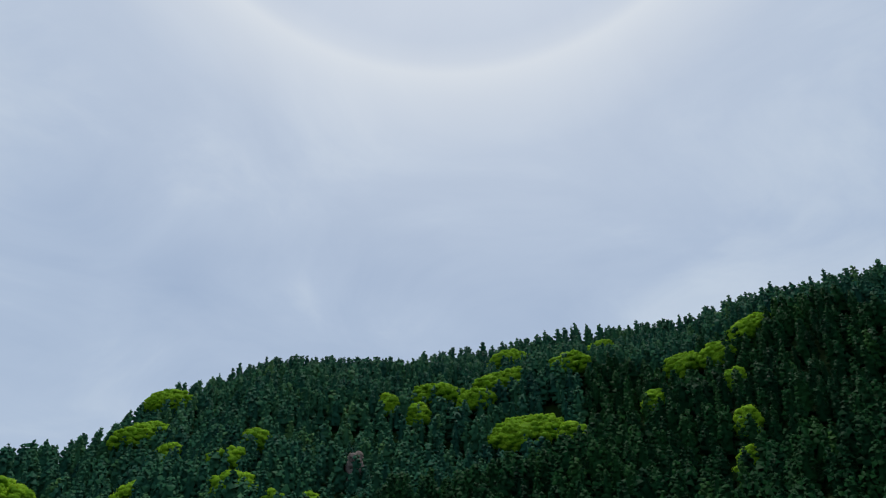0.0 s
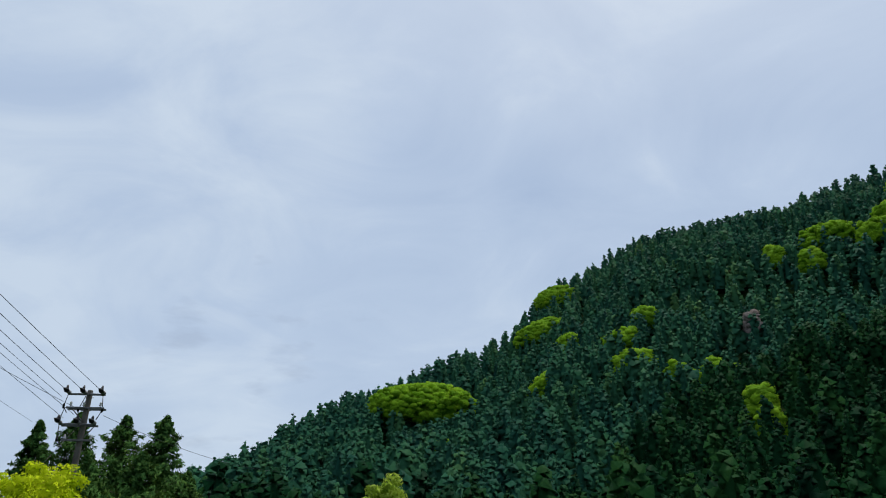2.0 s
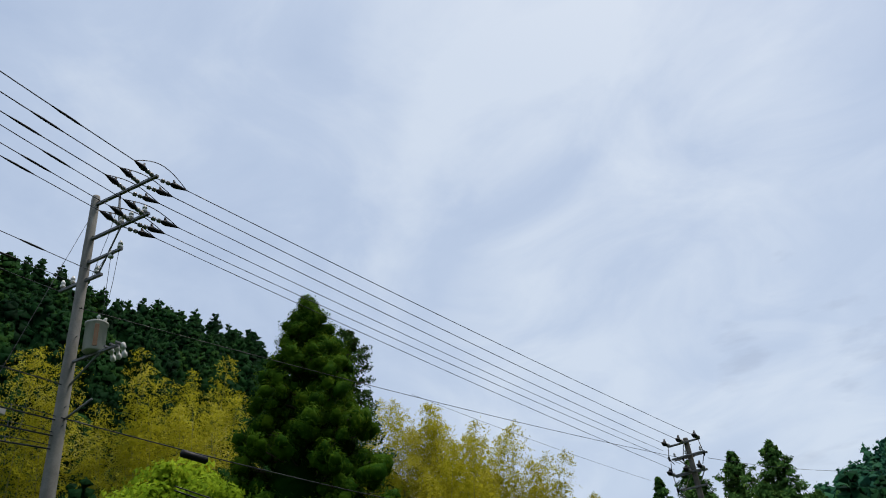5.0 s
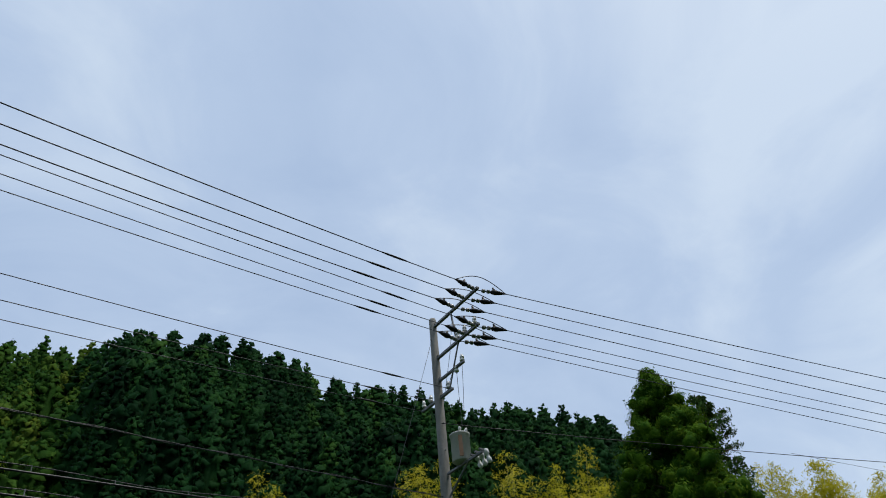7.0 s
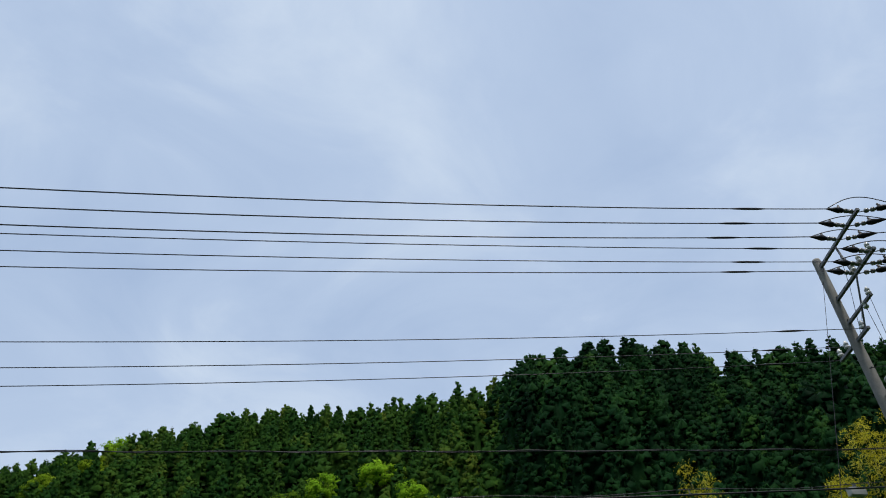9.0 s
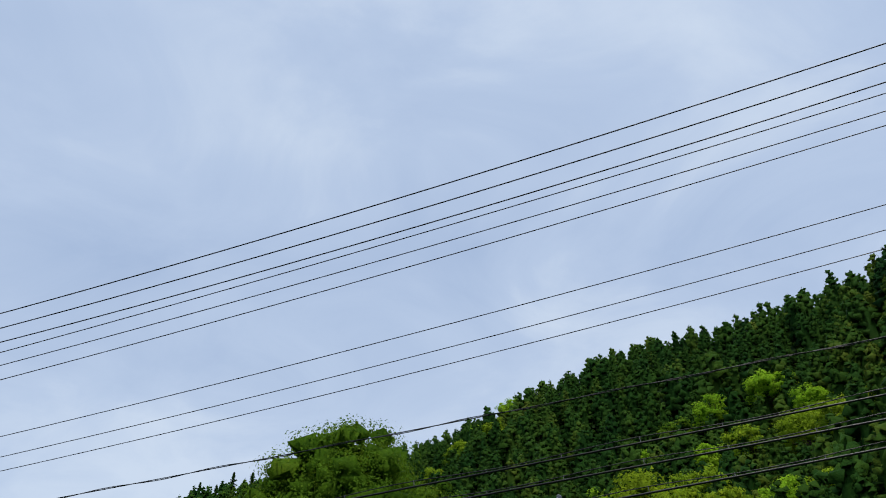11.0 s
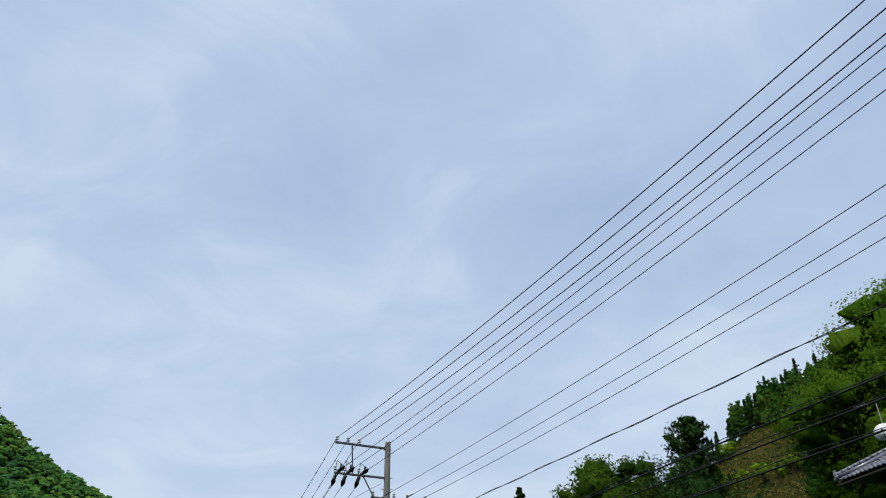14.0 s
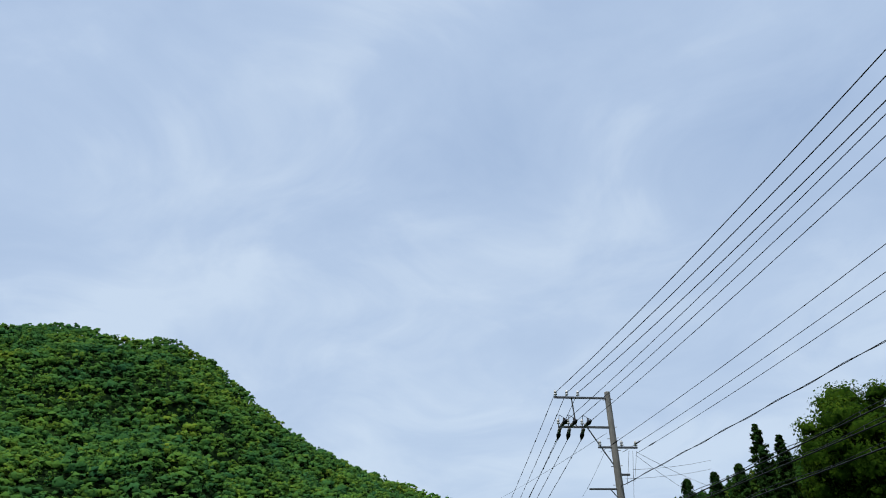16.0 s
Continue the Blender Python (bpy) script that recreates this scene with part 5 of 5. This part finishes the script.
UP_N = FRONT * math.sin(PITCH) + UPRIGHT * math.cos(PITCH)
UP_B = -FRONT * math.sin(PITCH) + UPRIGHT * math.cos(PITCH)

house_at = APEX + ALONG * LONG / 2
house_at = np.array([house_at[0], house_at[1], 0.0])
house = thing("house", house_at, "old two-storey wooden house with a grey pantiled hip-and-gable roof", "house")


def on_roof(u, d, back=False):
    """A place on a slope: u along the ridge, d metres down the slope from it."""
    return APEX + ALONG * u + (DOWN_BACK if back else DOWN) * d


def ends(d):
    """Where the slope begins and ends along the ridge, d metres down."""
    f = max(0.0, d * math.cos(PITCH) - BREAK) / (DEPTH - BREAK)
    return NEAR + (NEAR_EAVE - NEAR) * f, FAR + (FAR_EAVE - FAR) * f


def sheet(points, normal, thick):
    """A thick board with any outline."""
    s = Shape()
    n = len(points)
    p = [np.asarray(q, float) for q in points]
    s.put(p + [q - np.asarray(normal) * thick for q in p], np.zeros((0, 4)))
    s.faces.append(np.array([range(n)]))
    s.faces.append(np.array([range(2 * n - 1, n - 1, -1)]))
    s.faces.append(np.array([(k, k + n, (k + 1) % n + n, (k + 1) % n) for k in range(n)]))
    return s


def outline(back, lift):
    n = UP_B if back else UP_N
    cut = BREAK / math.cos(PITCH)
    return [on_roof(u, d, back) + n * lift for u, d in ((NEAR, 0), (FAR, 0), (FAR, cut), (FAR_EAVE, SLOPE), (NEAR_EAVE, SLOPE), (NEAR, cut))]


roof = part("roof", sheet(outline(False, -0.05), UP_N, 0.07), DARK_WOOD, house)
back_roof = part("back_roof", sheet(outline(True, 0.02), UP_B, 0.12), TILE, house)


def pantile():
    """One S-curved clay tile with a thick lower lip; x across, y up the slope."""
    n, w, l = 7, 0.275, 0.285
    x = np.linspace(0, w, n)
    z = 0.026 * np.cos(2 * np.pi * x / w) + 0.012 * np.cos(4 * np.pi * x / w)
    s = Shape()
    rows = [np.stack([x, 0 * x, z + 0.036], -1), np.stack([x, 0 * x + l, z + 0.004], -1), np.stack([x, 0 * x, z - 0.006], -1)]
    v = np.concatenate(rows)
    f = []
    for k in range(n - 1):
        f.append((k, k + 1, n + k + 1, n + k))
        f.append((2 * n + k, 2 * n + k + 1, k + 1, k))
    s.put(v, f)
    return s


flip = Vector(ALONG).cross(Vector(-DOWN)).dot(Vector(UP_N)) < 0
across = -ALONG if flip else ALONG
roof_frame = Matrix((Vector(across), Vector(-DOWN), Vector(UP_N))).transposed().to_4x4()
tile_mesh = pantile().mesh("roof_tile", True)
tile_mesh.materials.append(TILE)
ROWS, PITCH_U = 25, 0.268
STEP = SLOPE / ROWS
rest, base_tile, rng_tiles = Shape(), pantile(), np.random.default_rng(5)
turn = np.array(roof_frame)[:3, :3]
for row in range(ROWS):
    d = SLOPE + 0.05 - row * STEP
    u0, u1 = ends(d - STEP / 2)
    for col in range(int((u1 - u0) / PITCH_U)):
        at = on_roof(u0 + col * PITCH_U + (PITCH_U if flip else 0.0), d) + UP_N * rng_tiles.normal(0, 0.003)
        if row < 6 and col < 50:
            tile = part("roof_tile", tile_mesh, TILE, None)
            tile.parent = roof
            tile.matrix_basis = Matrix.Translation(Vector(at)) @ roof_frame @ pose(0, 0, 0, rng_tiles.normal(0, 0.6), rng_tiles.normal(0, 0.6), rng_tiles.normal(0, 0.4))
        else:
            rest.put(base_tile.verts[0] @ turn.T + at, base_tile.faces[0])
tagged(part("upper_tiles", rest, TILE, roof, smooth=True), kind="stuff")
for k in range(44):
    at = on_roof(NEAR + 0.5 + 0.31 * k, SLOPE - 1.0 - (0.47 if k % 3 == 1 else 0.0)) + UP_N * 0.06
    a = np.linspace(0, math.pi, 7)
    part("snow_guard", Shape().tube(at + np.cos(a)[:, None] * ALONG * 0.07 + np.sin(a)[:, None] * (UP_N * 0.06 + DOWN * 0.03), 0.014, 5), BLACK, roof, smooth=True)

# ridge: courses of flat tiles with a row of half-round caps
RIDGE_NEAR, RIDGE_FAR = 0.1, 12.7
ridge_mid, ridge_long = APEX + ALONG * (RIDGE_NEAR + RIDGE_FAR) / 2, RIDGE_FAR - RIDGE_NEAR
for k, (w, z) in enumerate(((0.44, 0.06), (0.36, 0.14), (0.40, 0.20), (0.34, 0.26), (0.38, 0.32))):
    part("ridge_course", Shape().box(ridge_mid + UPRIGHT * z, (ridge_long - 0.1, w, 0.035), ALONG, bevel=0.008), TILE, house)
part("ridge_core", Shape().box(ridge_mid + UPRIGHT * 0.17, (ridge_long - 0.2, 0.26, 0.34), ALONG), DARK_WOOD, house)
a = np.linspace(0, math.pi, 8)
cap = Shape()
for end in (0.0, 0.245):
    cap.put(np.stack([0 * a + end, np.cos(a) * (0.115 if end else 0.095), np.sin(a) * (0.105 if end else 0.085)], -1), np.zeros((0, 4)))
cap.faces.append(np.stack([np.arange(7), np.arange(1, 8), np.arange(9, 16), np.arange(8, 15)], -1))
cap.faces.append(np.array([np.arange(15, 7, -1)]))
cap_mesh = cap.mesh("ridge_cap", True)
knob = Shape().lathe((0, 0, 0), (0, 0, 1), [(0, 0.05), (0.03, 0.055), (0.06, 0.03), (0.07, 0)], 8).mesh("knob", True)
ridge_turn = Matrix((Vector(ALONG), Vector(np.cross(UPRIGHT, ALONG)), Vector((0, 0, 1)))).transposed().to_4x4()
for k in range(int(ridge_long / 0.248)):
    c = part("ridge_cap", cap_mesh, TILE)
    c.parent, c.matrix_parent_inverse = house, house.matrix_basis.inverted()
    c.matrix_basis = Matrix.Translation(Vector(APEX + ALONG * (RIDGE_NEAR + 0.02 + 0.248 * k) + UPRIGHT * 0.335)) @ ridge_turn
    if k % 4 == 2:
        b = part("knob", knob, WHITE_PAINT)
        b.parent, b.matrix_parent_inverse = house, house.matrix_basis.inverted()
        b.matrix_basis = Matrix.Translation(Vector(APEX + ALONG * (RIDGE_NEAR + 0.14 + 0.248 * k) + UPRIGHT * 0.42))


def ridge_end(c, way, size, label):
    """A crested ridge-end tile: a disc on a shouldered block."""
    side = np.cross(UPRIGHT, way)
    orn = Shape().lathe(c - way * 0.05, way, [(0, 0.1 * size), (0.0, 0.2 * size), (0.06, 0.2 * size), (0.09, 0.15 * size), (0.11, 0.08 * size), (0.13, 0.0)], 14)
    orn.box(c - UPRIGHT * 0.16 * size, (0.12, 0.56 * size, 0.2 * size), way, bevel=0.03)
    orn.box(c + UPRIGHT * 0.2 * size, (0.1, 0.2 * size, 0.16 * size), way, bevel=0.04)
    for f in (-1, 1):
        orn.lathe(c + side * f * 0.26 * size - UPRIGHT * 0.12 * size - way * 0.04, way, [(0, 0.02), (0, 0.1 * size), (0.07, 0.09 * size), (0.09, 0.0)], 10)
    part("ridge_end_ornament", orn, TILE, house, label, smooth=False)


ridge_end(APEX + ALONG * (RIDGE_NEAR - 0.05) + UPRIGHT * 0.32, -ALONG, 1.15, "pale grey clay ridge-end ornament")
ridge_end(APEX + ALONG * (RIDGE_FAR + 0.05) + UPRIGHT * 0.3, ALONG, 1.15, "pale grey clay ridge-end ornament")
# verges: edge tiles, descending ridges and bargeboards
CUT = BREAK / math.cos(PITCH)
for u, way in ((NEAR, -1), (FAR, 1)):
    for back, down, normal in ((False, DOWN, UP_N), (True, DOWN_BACK, UP_B)):
        run = CUT if way > 0 else SLOPE
        n = int(run / STEP)
        for k in range(n):
            p = on_roof(u + 0.02 * way, STEP * (k + 0.5), back) + normal * 0.05
            part("verge_tile", Shape().tube([p - down * STEP * 0.52 - normal * 0.012, p + down * STEP * 0.52 + normal * 0.014], [0.055, 0.072], 8), TILE, house, smooth=True)
        part("bargeboard", Shape().box(on_roof(u - 0.06 * way, run * 0.5, back) - normal * 0.2, (0.06, run, 0.30), ALONG, normal, bevel=0.01), BROWN_WOOD, house)
        # descending ridge a little inside the verge
        inside = u - 0.22 * way
        if not (back or way > 0):
            for k in range(7):
                p = on_roof(inside, 0.3 + k * 0.42, back) + normal * 0.17
                part("descending_ridge_tile", Shape().tube([p, p + down * 0.44], [0.08, 0.095], 10), TILE, house, smooth=True)
            part("descending_ridge", Shape().box(on_roof(inside, 1.75, back) + normal * 0.09, (0.3, 2.95, 0.12), ALONG, normal, bevel=0.02), TILE, house)
            ridge_end(on_roof(inside, 3.28, back) + normal * 0.16, unit(down * np.array([1, 1, 0])), 1.0, "dark round ridge-end ornament")
    if way < 0:
        # the full gable: a lower band of edge tiles, soffit and wall in deep shade
        for k in range(22):
            p = on_roof(u + 0.3, 1.0 + 0.22 * k, True) - UP_B * 1.0
            part("edge_tile", Shape().tube([p - DOWN_BACK * 0.1, p + DOWN_BACK * 0.1 + UP_B * 0.02], [0.05, 0.066], 8), TILE, house, smooth=True)
        part("lower_board", Shape().box(on_roof(u + 0.4, 3.3, True) - UP_B * 1.12, (0.3, 5.0, 0.1), ALONG, UP_B), DARK_WOOD, house)
        part("gable_wall", sheet([on_roof(u + 0.7, 0.1) - UPRIGHT * 0.12, on_roof(u + 0.7, SLOPE - 1.0) - UPRIGHT * 0.12, on_roof(u + 0.7, SLOPE - 1.0, True) - UPRIGHT * 0.12], -ALONG, 0.12), DARK_WOOD, house)
        part("gable_board", Shape().box(APEX + ALONG * (u + 0.12) - UPRIGHT * 0.5, (0.05, 0.34, 0.5), ALONG, bevel=0.04), BROWN_WOOD, house)
        continue
    # hip ridges down to the corners of the eaves
    for back, normal in ((False, UP_N), (True, UP_B)):
        p, q = on_roof(u, CUT, back) + normal * 0.1, on_roof(NEAR_EAVE if way < 0 else FAR_EAVE, SLOPE, back) + normal * 0.1
        hip = unit(q - p)
        part("hip_ridge", Shape().tube([p, (p + q) / 2 - UPRIGHT * 0.04, q + UPRIGHT * 0.04], [0.12, 0.12, 0.11], 8), TILE, house, smooth=True)
        for k in range(9):
            c = p + (q - p) * (k + 0.5) / 9 + UPRIGHT * 0.12
            part("hip_cap", Shape().tube([c - hip * 0.13, c + hip * 0.13], [0.085, 0.1], 10), TILE, house, smooth=True)
        ridge_end(q + UPRIGHT * 0.12, unit(hip * np.array([1, 1, 0])), 0.8, "grey clay corner ornament")
    # the skirt roof under the gable, with its row of pale edge tiles
    edge = NEAR_EAVE if way < 0 else FAR_EAVE
    corners = [on_roof(u, CUT, False), on_roof(u, CUT, True), on_roof(edge, SLOPE, True), on_roof(edge, SLOPE, False)]
    up = unit(np.cross(corners[1] - corners[0], corners[2] - corners[0]))
    up = up if up[2] > 0 else -up
    part("skirt_roof", sheet(corners, up, 0.12), TILE, house)
    for k in range(38):
        c = corners[3] + (corners[2] - corners[3]) * (k + 0.5) / 38
        part("edge_tile", Shape().tube([c + ALONG * 0.12 * way, c - ALONG * 0.1 * way + UPRIGHT * 0.15], [0.06, 0.05], 7), TILE, house, smooth=True)
    # gable wall with a hanging board
    g = sheet([on_roof(u - 0.5 * way, 0.1) - UPRIGHT * 0.12, on_roof(u - 0.5 * way, CUT) - UPRIGHT * 0.12, on_roof(u - 0.5 * way, CUT, True) - UPRIGHT * 0.12], ALONG * way, 0.12)
    part("gable_wall", g, DARK_WOOD, house)
    part("gable_board", Shape().box(APEX + ALONG * (u - 0.12 * way) - UPRIGHT * 0.55, (0.05, 0.34, 0.6), ALONG, bevel=0.04), BROWN_WOOD, house)
part("fascia", Shape().box(on_roof((NEAR_EAVE + FAR_EAVE) / 2, SLOPE - 0.04) - UP_N * 0.17, (FAR_EAVE - NEAR_EAVE, 0.04, 0.14), ALONG, UP_N), DARK_WOOD, house)
part("gutter", Shape().tube([on_roof(NEAR_EAVE, SLOPE + 0.1) - UP_N * 0.13, on_roof(FAR_EAVE, SLOPE + 0.1) - UP_N * 0.13 - UPRIGHT * 0.05], 0.055, 10), DARK_WOOD, house, smooth=True)
for k in range(32):
    part("rafter", Shape().box(on_roof(NEAR_EAVE + 0.3 + 0.46 * k, SLOPE - 0.75) - UP_N * 0.19, (0.07, 1.4, 0.1), ALONG, UP_N), BROWN_WOOD, house)
zt = APEX[2] - 0.3 - (DEPTH - 1.0) * math.tan(PITCH)
ground_mid = APEX * [1, 1, 0] + ALONG * LONG / 2
for f in (-1, 1):
    part("wall", Shape().box(ground_mid + FRONT * f * (DEPTH - 1.1) + UPRIGHT * zt / 2, (LONG - 0.4, 0.14, zt), ALONG), DARK_WOOD, house)
    part("wall", Shape().box(ground_mid + ALONG * f * (LONG / 2 - 0.27) + UPRIGHT * zt / 2, (0.14, 2 * (DEPTH - 1.2), zt), ALONG), DARK_WOOD, house)
for k in range(8):
    part("post", Shape().box(APEX * [1, 1, 0] + ALONG * (0.3 + k * (LONG - 0.6) / 7) + FRONT * (DEPTH - 1.0) + UPRIGHT * (zt / 2 - 0.02), (0.14, 0.06, zt), ALONG), BROWN_WOOD, house)
part("beam", Shape().box(ground_mid + FRONT * (DEPTH - 0.99) + UPRIGHT * (zt - 0.3), (LONG, 0.08, 0.24), ALONG, bevel=0.01), BROWN_WOOD, house)
part("beam", Shape().box(ground_mid - ALONG * (LONG / 2 + 0.1) + UPRIGHT * (zt - 0.3), (0.08, 2 * DEPTH - 2.2, 0.24), ALONG, bevel=0.01), BROWN_WOOD, house)

# aerial mast on the far gable
MAST = polar(180.05, 38.4)
mast = thing("aerial_mast", at_z(MAST, 8.0), "grey aerial mast with a yagi aerial and a white satellite dish", "antenna")
part("pole", Shape().tube([at_z(MAST, 7.6), at_z(MAST, 12.3)], 0.024, 8), GALV, mast, smooth=True)
for z in (7.8, 8.7):
    part("bracket", Shape().box(at_z(MAST, z) - FRONT * 0.4, (0.82, 0.05, 0.05), FRONT), GALV, mast)
boom = unit(np.array([-1.0, 0.25, 0.05]))
yagi = part("yagi_boom", Shape().tube([at_z(MAST, 12.25) - boom * 1.0, at_z(MAST, 12.25) + boom * 1.0], 0.016, 6), GALV, mast)
for k in range(12):
    c = at_z(MAST, 12.25) + boom * (-0.95 + 0.17 * k)
    x = np.cross(boom, [0, 0, 1.0])
    part("element", Shape().tube([c - x * 0.25 - UPRIGHT * 0.05, c + x * 0.25 + UPRIGHT * 0.05], 0.009, 5), GALV, yagi)
face = unit(np.array([0.15, 1.0, 0.35]))
dish_at = at_z(MAST, 10.75)
dish = part("dish", Shape().lathe(dish_at + face * 0.1, face, [(0.0, 0.0), (0.01, 0.17), (0.035, 0.31), (0.09, 0.43), (0.1, 0.445), (0.085, 0.435), (0.025, 0.31), (-0.004, 0.17), (-0.014, 0.02)], 28), WHITE_PAINT, mast, "white satellite dish", smooth=True)
part("feed_arm", Shape().tube([dish_at + face * 0.12 - UPRIGHT * 0.38, dish_at + face * 0.62 - UPRIGHT * 0.12], 0.016, 6), GALV, dish)
part("receiver", Shape().lathe(dish_at + face * 0.5 - UPRIGHT * 0.14, face, [(0, 0.03), (0.03, 0.05), (0.12, 0.05), (0.14, 0.02)], 8), BLACK, dish)
part("stay", Shape().tube([at_z(MAST, 10.6), on_roof(FAR - 0.3, 2.2) + UP_N * 0.1], 0.01, 5), GALV, mast)
